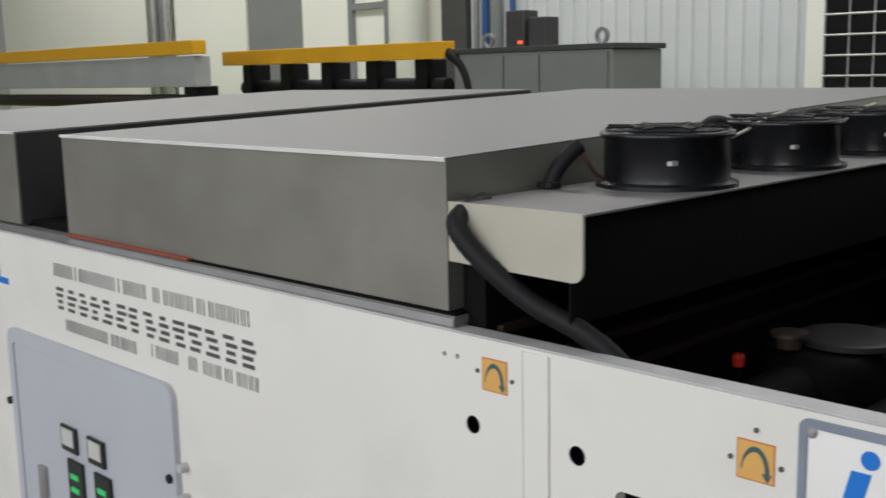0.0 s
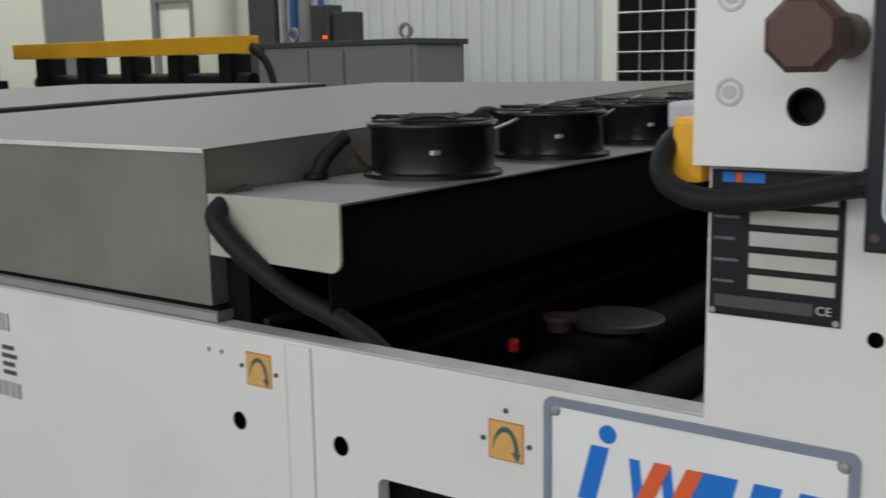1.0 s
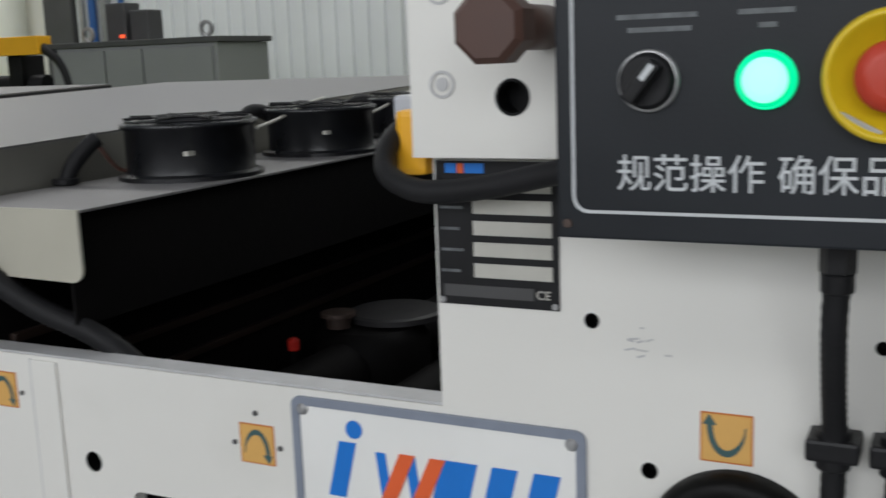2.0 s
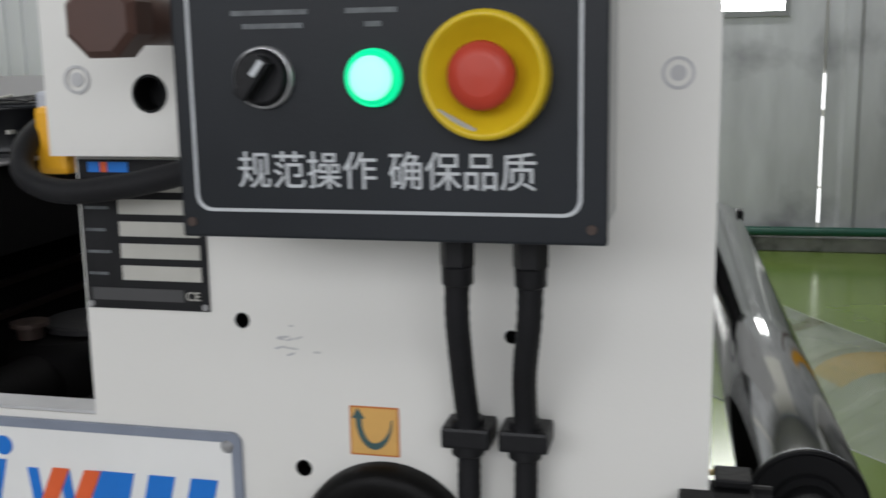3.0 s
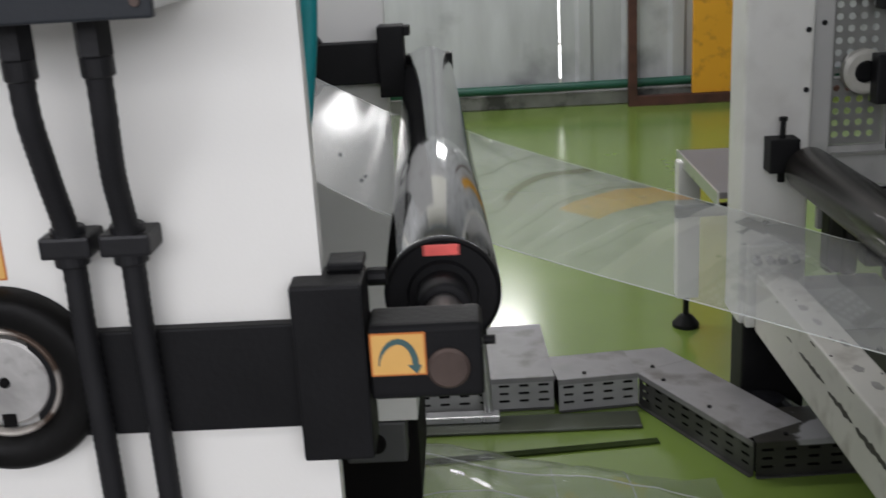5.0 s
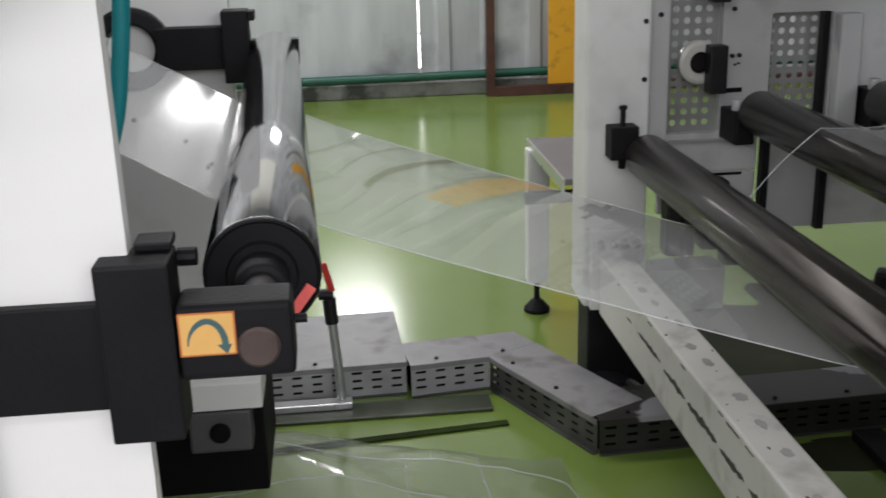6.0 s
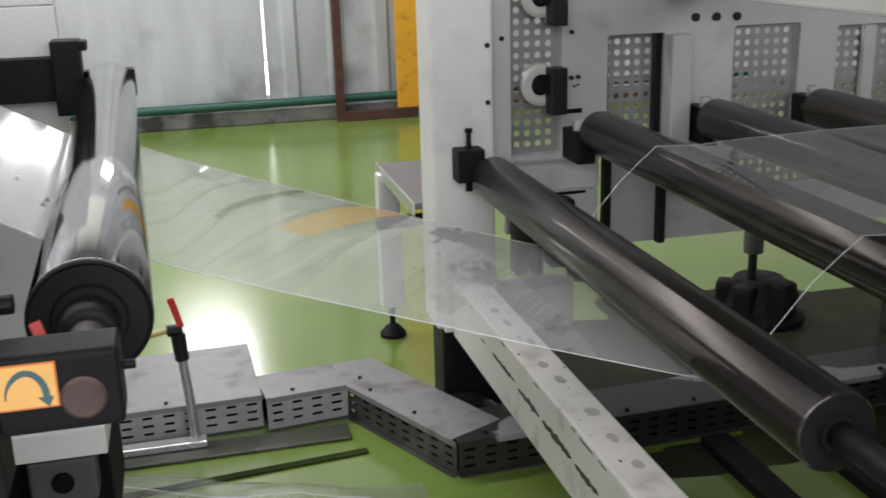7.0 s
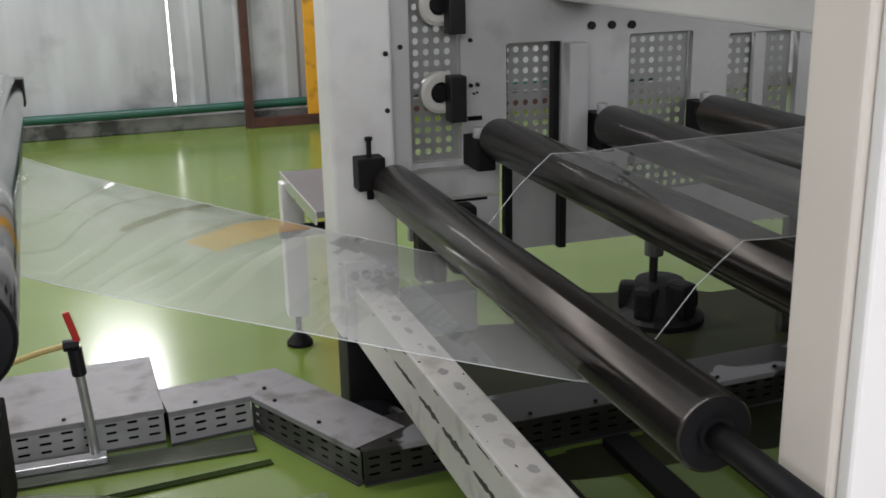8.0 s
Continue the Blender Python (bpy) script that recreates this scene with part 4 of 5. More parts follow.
part("ring", lathe((-0.006, 2.69, 1.035), (-0.006, 2.7195, 1.035), [(0.029, 0.056), (0.004, 0.060), (0, 0.066), (0, 0.092), (0.005, 0.099), (0.029, 0.100)], 48), M_BLACK, fa, "black bearing ring")
for x, z in ((0.10, 0.80), (0.16, 0.74), (0.15, 0.73), (-0.02, 0.86)):
    part("bolt_hole", rod((x, 2.716, z), (x, 2.7204, z), 0.006, seg=10), M_BLACK, fa)

# steel hoods, fan duct and the dark pit between
for nm, xa, xb in (("hood", -2.039, -0.920), ("hood", -3.58, -2.266)):
    h = thing("steel_hood", ((xa + xb) / 2, 0.9, 1.14), "brushed stainless steel oven hood on the machine", "oven hood", "steel hoods")
    sk = -0.03
    def hood(xa, xb):
        bm = bmesh.new()
        pts = [(xa, 0.878, 1.141), (xb, 0.878, 1.141), (xb + sk, 2.65, 1.141), (xa + sk, 2.65, 1.141), (xa, 0.878, 1.344), (xb, 0.878, 1.344), (xb + sk, 2.65, 1.392), (xa + sk, 2.65, 1.392)]
        v = [bm.verts.new(p) for p in pts]
        for q in ((0, 1, 5, 4), (1, 2, 6, 5), (2, 3, 7, 6), (3, 0, 4, 7), (3, 2, 1, 0)):
            bm.faces.new([v[k] for k in q])
        return bm
    part("shell", hood(xa, xb), M_STEEL, h)
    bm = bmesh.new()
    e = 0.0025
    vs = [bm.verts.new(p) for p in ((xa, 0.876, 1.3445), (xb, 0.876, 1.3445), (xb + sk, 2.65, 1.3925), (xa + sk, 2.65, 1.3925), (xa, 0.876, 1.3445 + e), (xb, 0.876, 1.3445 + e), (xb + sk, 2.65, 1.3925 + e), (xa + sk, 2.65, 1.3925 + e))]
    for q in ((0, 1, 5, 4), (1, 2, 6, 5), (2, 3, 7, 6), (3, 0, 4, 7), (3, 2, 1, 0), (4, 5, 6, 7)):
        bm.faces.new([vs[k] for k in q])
    part("roof", bm, M_STEELTOP, h, "dull hood roof, darker grey than the sides")
    # the far hood's right side is covered in charcoal, darker than its front
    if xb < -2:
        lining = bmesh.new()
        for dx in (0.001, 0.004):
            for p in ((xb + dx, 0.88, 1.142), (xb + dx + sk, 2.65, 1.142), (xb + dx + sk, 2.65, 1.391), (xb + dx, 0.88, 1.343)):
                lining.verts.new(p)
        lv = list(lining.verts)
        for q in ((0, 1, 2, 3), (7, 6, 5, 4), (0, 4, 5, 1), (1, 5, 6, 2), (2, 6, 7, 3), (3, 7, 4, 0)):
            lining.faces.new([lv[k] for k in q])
        part("charcoal_side", lining, M_CHARCOAL, h, "charcoal side of the hood, darker than its front")
    # pale strip paints the highlight along the hood's folded edge
    part("edge_highlight", box(xa, xb, 0.8735, 0.8758, 1.3415, 1.3475, 0.0008), M_EDGEGLINT, h, "folded edge with its highlight painted bright")
    part("corner_fold", box(xb - 0.0025, xb + 0.0018, 0.8742, 0.8778, 1.142, 1.3412, 0.0008), M_STEEL, h)
rl = thing("hood_rail", (-1.5, 0.875, 1.13), "bright metal rail with a red strip under the hood", "rail")
part("rail", box(-3.55, -0.905, 0.872, 0.90, 1.1225, 1.1365, 0.001), M_SHEET, rl)
part("bright_lip", box(-2.03, -0.905, 0.8695, 0.8715, 1.1225, 1.1335, 0.0006), M_RAIL, rl, "bright thin lip")
# near-black strip stands in for the open gap under the hood
part("dark_gap_strip", box(-2.03, -0.905, 0.8735, 0.90, 1.1368, 1.1395), M_PIT, rl, "near-black strip for the gap under the hood")
part("strip", box(-2.03, -1.56, 0.866, 0.877, 1.1396, 1.1435), M_REDST, rl, "dark red seal strip")
wd = thing("wiring_bundle", (-2.15, 1.1, 1.1), "black wiring and pipes between the hoods", "wiring")
for k in range(3):
    part("cable", tube([(-2.27, 1.0 + 0.1 * k, 1.18 + 0.05 * k), (-2.2, 1.02 + 0.1 * k, 1.22 + 0.02 * k), (-2.12, 1.0 + 0.1 * k, 1.19), (-2.04, 1.03 + 0.1 * k, 1.23)], 0.018), M_RUBBER, wd, "", True)
part("pipe_end", rod((-2.27, 1.05, 1.215), (-2.06, 1.05, 1.225), 0.012, seg=12), M_ZINC, wd)
part("bridge", box(-2.29, -2.02, 0.90, 2.6, 1.05, 1.15), M_PIT, wd)

DX0, DX1 = -0.917, -0.692
du = thing("fan_duct", (-0.8, 0.88, 1.2), "sheet-metal fan duct with a cream end plate beside the hood", "fan duct")
part("top_sheet", moved(box(DX0 + 0.006, DX1, 0.8805, 2.65, 1.2865, 1.290, 0.0008), Matrix()), M_SHEET, du)
endp = [(DX0, 1.290), (DX1 - 0.002, 1.290), (DX1 - 0.002, 1.222)] + [(DX1 - 0.018 + 0.016 * math.cos(radians(-a)), 1.222 - 0.016 * math.sin(radians(a))) for a in (20, 45, 70, 90)] + [(DX0, 1.210)]
part("end_plate", plate(endp, [disc_loop(-0.893, 1.273, 0.012, 14)], 0.876, 0.880), M_CREAM, du, "cream end plate")
# black sheet and block paint in the shade under the duct top
part("shade_sheet", box(DX1 - 0.03, DX1 - 0.027, 0.885, 2.65, 1.15, 1.286), M_PIT, du, "near-black sheet for the shade inside the duct")
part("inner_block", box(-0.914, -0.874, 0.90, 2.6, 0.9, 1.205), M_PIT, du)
for k in range(3):
    part("inner_rib", box(-0.873, -0.862, 0.92, 2.6, 1.00 + 0.055 * k, 1.012 + 0.055 * k, 0.002), M_RUST, du, "dark rusty rib")
solo("duct_cable", tube([(-0.90, 0.93, 1.285), (-0.893, 0.875, 1.273), (-0.880, 0.858, 1.255), (-0.84, 0.866, 1.215), (-0.78, 0.885, 1.17), (-0.71, 0.90, 1.14), (-0.66, 0.915, 1.10), (-0.60, 0.93, 1.02)], 0.0135, 14, 0.05), M_RUBBER, (-0.7, 0.9, 1.1), "thick black cable from the duct into the pit", "cable", smooth=True)


def axial_fan(x, y, z):
    g = thing("axial_fan", (x, y, z), "round black axial fan with wire guard on the duct", "fan", "fans on the duct")
    R = 0.092
    part("flange", lathe((x, y, z), (x, y, z + 0.01), [(0, R), (0, R + 0.010), (0.006, R + 0.010), (0.009, R)], 8 * 6), M_FAN, g)
    part("housing", lathe((x, y, z), (x, y, z + 0.08), [(0.0, R), (0.012, R - 0.002), (0.068, R - 0.002), (0.071, R + 0.004), (0.078, R + 0.004), (0.078, R - 0.006), (0.02, R - 0.008)], 48), M_FAN, g, "", True)
    part("hub", lathe((x, y, z + 0.01), (x, y, z + 0.07), [(0, 0.035), (0.055, 0.035), (0.058, 0)], 24), M_BLACK, g)
    for k in range(5):
        part("blade", moved(box(0.03, R - 0.012, -0.028, 0.028, -0.001, 0.001), Matrix.Translation((x, y, z + 0.045)) @ pose(0, 0, 0, 0, 0, 72 * k) @ pose(0, 0, 0, 35, 0, 0)), M_BLACK, g)
    for r in (0.03, 0.05, 0.07, 0.088):
        part("guard_ring", lathe((x, y, z + 0.080 + 0.004 * (r < 0.06)), (x, y, z + 0.083 + 0.004 * (r < 0.06)), [(0, r), (0.0015, r + 0.0018), (0.003, r), (0.0015, r - 0.0018), (0, r)], 32), M_BLACK, g)
    for k in range(4):
        part("guard_spoke", moved(rod((-R, 0, 0), (R, 0, 0), 0.002, seg=6), Matrix.Translation((x, y, z + 0.085)) @ pose(0, 0, 0, 0, 0, 45 * k + 12)), M_BLACK, g)
    part("name_tab", box(x + 0.056, x + 0.064, y - 0.084, y - 0.070, z + 0.036, z + 0.042), M_FIELD, g)
    return g


fan = axial_fan(-0.797, 1.205, 1.290)
for yy in (1.555, 1.91, 2.265):
    copy_thing(fan, pose(-0.800, yy, 1.290))
fc = thing("fan_cable", (-0.86, 1.2, 1.29), "black fan cables looping between the fans", "cable")
part("loop", tube([(-0.905, 1.07, 1.291), (-0.900, 1.08, 1.315), (-0.889, 1.10, 1.340), (-0.882, 1.112, 1.350)], 0.0115), M_RUBBER, fc, "", True)
part("lead", tube([(-0.884, 1.110, 1.347), (-0.875, 1.12, 1.325), (-0.872, 1.14, 1.305), (-0.862, 1.16, 1.30)], 0.003), M_BROWN, fc, "thin brown lead", True)
part("stub", join(rod((-0.905, 1.07, 1.291), (-0.905, 1.07, 1.30), 0.018, seg=16)), M_BLACK, fc)
for y in (1.47, 1.825):
    part("loop", tube([(-0.905, y - 0.02, 1.292), (-0.905, y - 0.01, 1.335), (-0.897, y + 0.015, 1.362), (-0.886, y + 0.045, 1.360), (-0.872, y + 0.075, 1.335), (-0.866, y + 0.09, 1.31)], 0.0125), M_RUBBER, fc, "", True)
    part("pale_lead", tube([(-0.80, y - 0.1, 1.345), (-0.81, y - 0.02, 1.355), (-0.815, y + 0.06, 1.372), (-0.82, y + 0.13, 1.38)], 0.0028), M_FIELD, fc, "", True)

# bed and walls coloured near-black: the pit's shade is in the material
pit = thing("machine_bed", (-0.45, 1.8, 0.1), "machine bed blackened for its shade, with rollers below the panel edge", "machine bed")
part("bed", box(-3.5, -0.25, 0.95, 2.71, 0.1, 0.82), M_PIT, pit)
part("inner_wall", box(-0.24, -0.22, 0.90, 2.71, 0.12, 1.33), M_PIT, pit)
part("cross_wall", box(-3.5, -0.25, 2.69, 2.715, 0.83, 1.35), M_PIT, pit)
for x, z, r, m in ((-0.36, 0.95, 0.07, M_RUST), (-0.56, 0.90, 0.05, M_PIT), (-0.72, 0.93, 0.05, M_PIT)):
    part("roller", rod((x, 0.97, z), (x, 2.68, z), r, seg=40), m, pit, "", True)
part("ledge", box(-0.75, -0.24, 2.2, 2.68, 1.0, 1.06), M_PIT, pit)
mo = thing("small_gearmotor", (-0.70, 1.55, 0.82), "small dark gear motor with a steel disc and red knob", "motor")
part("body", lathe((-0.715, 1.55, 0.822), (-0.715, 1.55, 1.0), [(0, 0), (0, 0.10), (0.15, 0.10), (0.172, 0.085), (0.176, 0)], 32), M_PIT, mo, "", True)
part("disc", lathe((-0.742, 1.485, 1.0), (-0.742, 1.485, 1.03), [(0, 0.020), (0.018, 0.022), (0.020, 0.030), (0.027, 0.030), (0.029, 0.0)], 28), M_IRON, mo, "dull steel disc")
part("cover", lathe((-0.690, 1.590, 0.999), (-0.690, 1.590, 1.012), [(0, 0.0), (0, 0.085), (0.009, 0.085), (0.012, 0.078), (0.012, 0.045), (0.008, 0.0)], 36), M_CHARCOAL, mo, "dark round cover")
part("knob", lathe((-0.815, 1.454, 0.962), (-0.815, 1.454, 0.985), [(0, 0.0), (0, 0.010), (0.016, 0.011), (0.021, 0.007), (0.022, 0)], 16), M_REDH, mo, "red knob")
part("stem", rod((-0.815, 1.454, 0.82), (-0.815, 1.454, 0.963), 0.008, seg=10), M_PIT, mo)

# teal hose hanging behind the panel
solo("teal_hose", tube([(0.286, PT + 0.006, 1.90), (0.286, 0.98, 1.86), (0.286, 1.08, 1.74), (0.285, 1.1, 1.45), (0.282, 1.1, 1.30), (0.272, 1.1, 1.21), (0.258, 1.1, 1.145), (0.225, 1.1, 1.06), (0.18, 1.1, 0.9)], 0.0085), M_TEAL, (0.28, 1.1, 1.3), "teal plastic air hose hanging behind the panel", "hose", smooth=True)

# ---- film web ----
WEB = [(-0.22, 1.36), (-0.10, 1.25), (0.12, 1.092), (0.21, 1.038), (0.30, 0.982), (0.355, 0.962), (0.398, 0.9565), (0.44, 0.936), (0.60, 0.878), (0.78, 0.816), (0.95, 0.758), (1.10, 0.708), (1.19, 0.678), (1.25, 0.660), (1.285, 0.657),
       (1.318, 0.664), (1.345, 0.690), (1.40, 0.752), (1.48, 0.842), (1.525, 0.866), (1.58, 0.8605), (1.75, 0.868), (1.944, 0.872), (2.15, 0.873), (2.274, 0.880), (2.9, 0.90)]
web = thing("film_web", (0.8, 1.44, 0.8), "clear plastic film web running over the rolls", "film")


def film_span(a, b, material, label, bow=0.0, slack=0.004, neck=0.0):
    """One span of the web; bow: how deep its middle sags below its edges between the rolls."""
    pts = []
    for (xa, za), (xb, zb) in zip(WEB[a:b], WEB[a + 1:b + 1]):
        n = max(1, int((xb - xa) / 0.03))
        pts += [(xa + (xb - xa) * k / n, za + (zb - za) * k / n) for k in range(n)]
    pts.append(WEB[b])
    rows_ = []
    for k in range(29):
        v = k / 28
        row = []
        for x, z in pts:
            u = (x - pts[0][0]) / (pts[-1][0] - pts[0][0])
            y = 1.45 + (2.21 - 1.45 - neck * (1 - u)) * v
            hang = math.sin(math.pi * u) ** 0.7 if 0 < u < 1 else 0.0
            row.append((x, y, z - bow * hang * (1 - (2 * v - 1) ** 2) + slack * hang * noise.noise(Vector((x * 2.5, y * 3.0, 0.3)))))
        rows_.append(row)
    part("film_span", sheet(rows_), material, web, label, True)
    # thin milky threads draw the glint along both film edges
    for row in (rows_[0], rows_[-1]):
        part("film_edge_glint", tube(row[:-1:2] + row[-1:], 0.0009, 5, 0.0, 2), M_FILMGLINT, web)


film_span(0, 6, M_FILMG, "taut span before the chrome roll, hazed for its glare", neck=0.22)
film_span(6, 14, M_FILM, "clear span between the machines", -0.022)
film_span(14, 19, M_FILMR, "clear span rising to the guide roll", 0.012, 0.012)
film_span(19, 25, M_FILMC, "very clear span over the guide rolls", 0.004, 0.003)

# loose scrap film on the floor
rw = []
for j in range(26):
    row = []
    for i in range(40):
        u, v = i / 39, j / 25
        x, y = -0.15 + 1.15 * u, 1.55 + (0.95 + 0.10 * math.sin(5 * u)) * v
        n1 = noise.noise(Vector((x * 3, y * 3, 1.0)))
        n2 = noise.noise(Vector((x * 14, y * 14, 2.0)))
        hgt = 0.16 * (math.sin(math.pi * min(1, u)) ** 0.5) * (math.sin(math.pi * v) ** 0.6 if 0 < v < 1 else 0)
        row.append((x, y, 0.004 + abs(hgt * (1 + 0.5 * n1) + 0.008 * n2 * (hgt > 0.02))))
    rw.append(row)
scrap = thing("scrap_film", (0.4, 2.0, 0.0), "crumpled heap of clear scrap film on the floor", "plastic film")
# milky threads draw bright glints along the folds
creases = [(rw[19], 0.0016), (rw[13], 0.001), ([r[25] for r in rw[6:24]], 0.001), ([r[31] for r in rw[8:25]], 0.0014)]
for row, r in creases:
    part("crease_glint", tube(row, r, 5, 0.0, 2), M_FILMGLINT, scrap)
part("sheet", sheet(rw), M_FILMH, scrap, "", True)

# ---- cable trays on the floor ----
def tray(p0, p1, width, height, slots, label, metal=None, flank=None, gap=0.0):
    """A covered cable tray from p0 to p1 along its front edge, with slotted sides."""
    a, b = Vector((*p0, 0)), Vector((*p1, 0))
    n = (b - a).length
    ang = math.atan2(b.y - a.y, b.x - a.x)
    m = Matrix.Translation(a) @ Matrix.Rotation(ang, 4, "Z")
    metal = metal or M_GALV
    g = thing("cable_tray", a.lerp(b, 0.5), label, "cable tray", "floor cable trays")
    hs = []
    if slots:
        nx = int(n / 0.056)
        for i in range(nx):
            for k in range(3):
                cx, cz = (i + 0.5) * n / nx, height * (0.28 + 0.24 * k)
                w = 0.014 if (i + k) % 2 else 0.016
                hs.append(rounded(cx - w, cx + w, cz - 0.004, cz + 0.004, 0.0035, 2))
    part("side", plate([(0, 0.002), (n, 0.002), (n, height), (0, height)], hs, 0.0, 0.002, m), flank or metal, g, "slotted grey side")
    part("back_side", plate([(0, 0.002), (n, 0.002), (n, height), (0, height)], [], width - 0.002, width, m), metal, g)
    # near-black filling paints the shade behind the slots
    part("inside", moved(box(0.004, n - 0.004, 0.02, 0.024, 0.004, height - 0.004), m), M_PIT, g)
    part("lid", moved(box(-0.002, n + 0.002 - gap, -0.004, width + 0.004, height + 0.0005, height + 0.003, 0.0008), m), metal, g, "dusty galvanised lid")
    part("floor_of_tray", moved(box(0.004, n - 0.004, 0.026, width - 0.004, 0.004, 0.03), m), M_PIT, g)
    part("lid_lip", moved(box(-0.002, n + 0.002, -0.006, -0.0045, height - 0.012, height + 0.002), m), metal, g)
    for k in range(max(2, int(n / 0.2))):
        part("lid_screw", moved(rod((0.08 + k * 0.2, 0.025, height + 0.002), (0.08 + k * 0.2, 0.025, height + 0.008), 0.006, seg=8), m), M_BLACKIRON, g)
    part("foot_strip", moved(box(0, n, -0.012, -0.001, 0.001, 0.004), m), M_GRIMESHADE, g)
    return g


tray((-0.9, 2.80), (0.640, 2.845), 0.40, 0.098, True, "wide perforated cable tray with a dusty lid on the floor", None, M_TRAYSIDE)
tray((0.652, 2.815), (0.880, 2.842), 0.16, 0.098, True, "perforated grey cable tray on the floor", None, M_TRAYSIDE)
# the turned side's shade is put into its darker metal
turn = tray((0.884, 2.842), (1.094, 2.408), 0.165, 0.097, True, "perforated grey cable tray turning on the floor", None, M_GRIMESHADE, 0.02)
cl = bmesh.new()
cb = [cl.verts.new((x, y, 0.0977)) for x, y in ((0.8815, 2.842), (1.0335, 2.9145), (0.983, 3.0155), (0.860, 3.0015))]
ct = [cl.verts.new((v.co.x, v.co.y, 0.1005)) for v in cb]
cl.faces.new(ct)
for k in range(4):
    cl.faces.new((cb[k], cb[(k + 1) % 4], ct[(k + 1) % 4], ct[k]))
part("corner_lid", cl, M_GALV, turn, "mitred corner lid")
# lid and side coloured dark for the machine's shade as well as oil
tray((1.100, 2.405), (2.60, 2.47), 0.17, 0.096, True, "oil-stained cable tray under the machine, darkened for its shade", M_OILSHADE, M_GREASESHADE)
# the channel's dark colour holds the tray's shade as well as wet oil
fc = thing("floor_channel", (0.4, 2.73, 0), "low oily channel, darkened for the tray's shade, with a bright ledge", "steel channel")
part("channel", box(-0.6, 0.87, 2.69, 2.785, 0.001, 0.010, 0.004), M_SHADESTEEL, fc)
part("ledge", box(-0.6, 0.48, 2.745, 2.787, 0.0105, 0.030, 0.003), M_RAIL, fc, "bright silver ledge")
# machine B's shade painted on the floor as dark patches, with spilt oil
ro = random.Random(21)
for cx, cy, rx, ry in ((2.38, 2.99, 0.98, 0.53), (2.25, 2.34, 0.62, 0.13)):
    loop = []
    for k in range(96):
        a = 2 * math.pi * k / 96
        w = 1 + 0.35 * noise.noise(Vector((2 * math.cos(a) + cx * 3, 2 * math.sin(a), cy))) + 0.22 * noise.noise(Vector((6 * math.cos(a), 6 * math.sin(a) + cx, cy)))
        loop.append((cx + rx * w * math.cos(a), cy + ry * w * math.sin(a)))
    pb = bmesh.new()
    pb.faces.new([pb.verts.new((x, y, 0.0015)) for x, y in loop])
    part("shade_oil_patch", pb, M_SHADEOIL, floor, "dark patch of machine shade and oil on the green floor")
# a thin band, darker than the green floor around it
fs = thing("floor_strip", (0.7, 2.62, 0.0), "thin dark olive band on the green floor", "floor strip")
part("strip", moved(box(-0.36, 0.30, -0.014, 0.014, 0.001, 0.006, 0.002), Matrix.Translation((0.60, 2.58, 0)) @ pose(0, 0, 0, 0, 0, 6)), M_STRIP, fs)

# valve on a stand pipe
va = thing("ball_valve", (0.44, 2.78, 0.0), "standing pipe with a red-levered ball valve", "valve")
part("pipe", tube([(0.452, 2.78, 0.001), (0.445, 2.78, 0.15), (0.436, 2.78, 0.27)], 0.013), M_ZINC, va, "grey standing pipe", True)
part("body", join(rod((0.437, 2.78, 0.26), (0.432, 2.78, 0.335), 0.019, seg=16), rod((0.405, 2.78, 0.345), (0.445, 2.78, 0.345), 0.016, seg=14)), M_BLACK, va, "black valve body")
part("lever", moved(box(-0.009, 0.009, -0.006, 0.006, 0, 0.085, 0.003), Matrix.Translation((0.442, 2.775, 0.355)) @ pose(0, 0, 0, 0, -14, 0)), M_REDH, va, "red lever")
part("side_hose", tube([(0.406, 2.78, 0.345), (0.34, 2.77, 0.337), (0.25, 2.75, 0.322), (0.10, 2.73, 0.30), (-0.2, 2.73, 0.25), (-0.5, 2.73, 0.02)], 0.008), M_HOSEY, va, "pale yellow hose", True)

# low gear under the end of machine A
lg = thing("pneumatic_unit", (0.2, 2.0, 0.1), "grey pneumatic unit on a black bracket under the machine end", "pneumatic unit")
part("bracket", box(-0.1, 0.30, 2.0, 2.3, 0.21, 0.428, 0.006), M_PIT, lg)
part("block", box(0.16, 0.28, 1.93, 1.998, 0.34, 0.428, 0.006), M_DARKRIM, lg, "dark grey metal block")
part("boss", lathe((0.22, 1.918, 0.384), (0.22, 1.93, 0.384), [(0, 0), (0, 0.016), (0.004, 0.020), (0.012, 0.020)], 20), M_PIT, lg, "round dark boss")
part("cover", box(0.13, 0.305, 1.93, 2.06, 0.4305, 0.485, 0.003), M_BWHITE, lg, "white cover plate")
part("leg", box(-0.05, 0.02, 2.05, 2.15, 0.0, 0.212), M_PIT, lg)

# ---- machine B ----
B = thing("far_column", (1.22, 2.85, 0.0), "tall grey-white machine column on a black foot", "machine column")
part("column", box(1.135, 1.308, 2.75, 2.90, 0.27, 2.4, 0.012, 3), M_BWHITE, B)
part("rear_flange", box(1.3085, 1.372, 2.80, 2.92, 0.60, 2.4, 0.004), M_BGREY, B)
part("foot", box(1.155, 1.33, 2.77, 2.90, 0.0, 0.268, 0.01), M_BLACKIRON, B, "black foot")
part("plastic_bag", moved(lathe((1.205, 2.70, 0.001), (1.205, 2.70, 0.09), [(0, 0.0), (0.0, 0.11), (0.025, 0.115), (0.05, 0.08), (0.075, 0.05), (0.085, 0)], 14), Matrix()), M_BAG, B, "shiny black plastic wrapping")
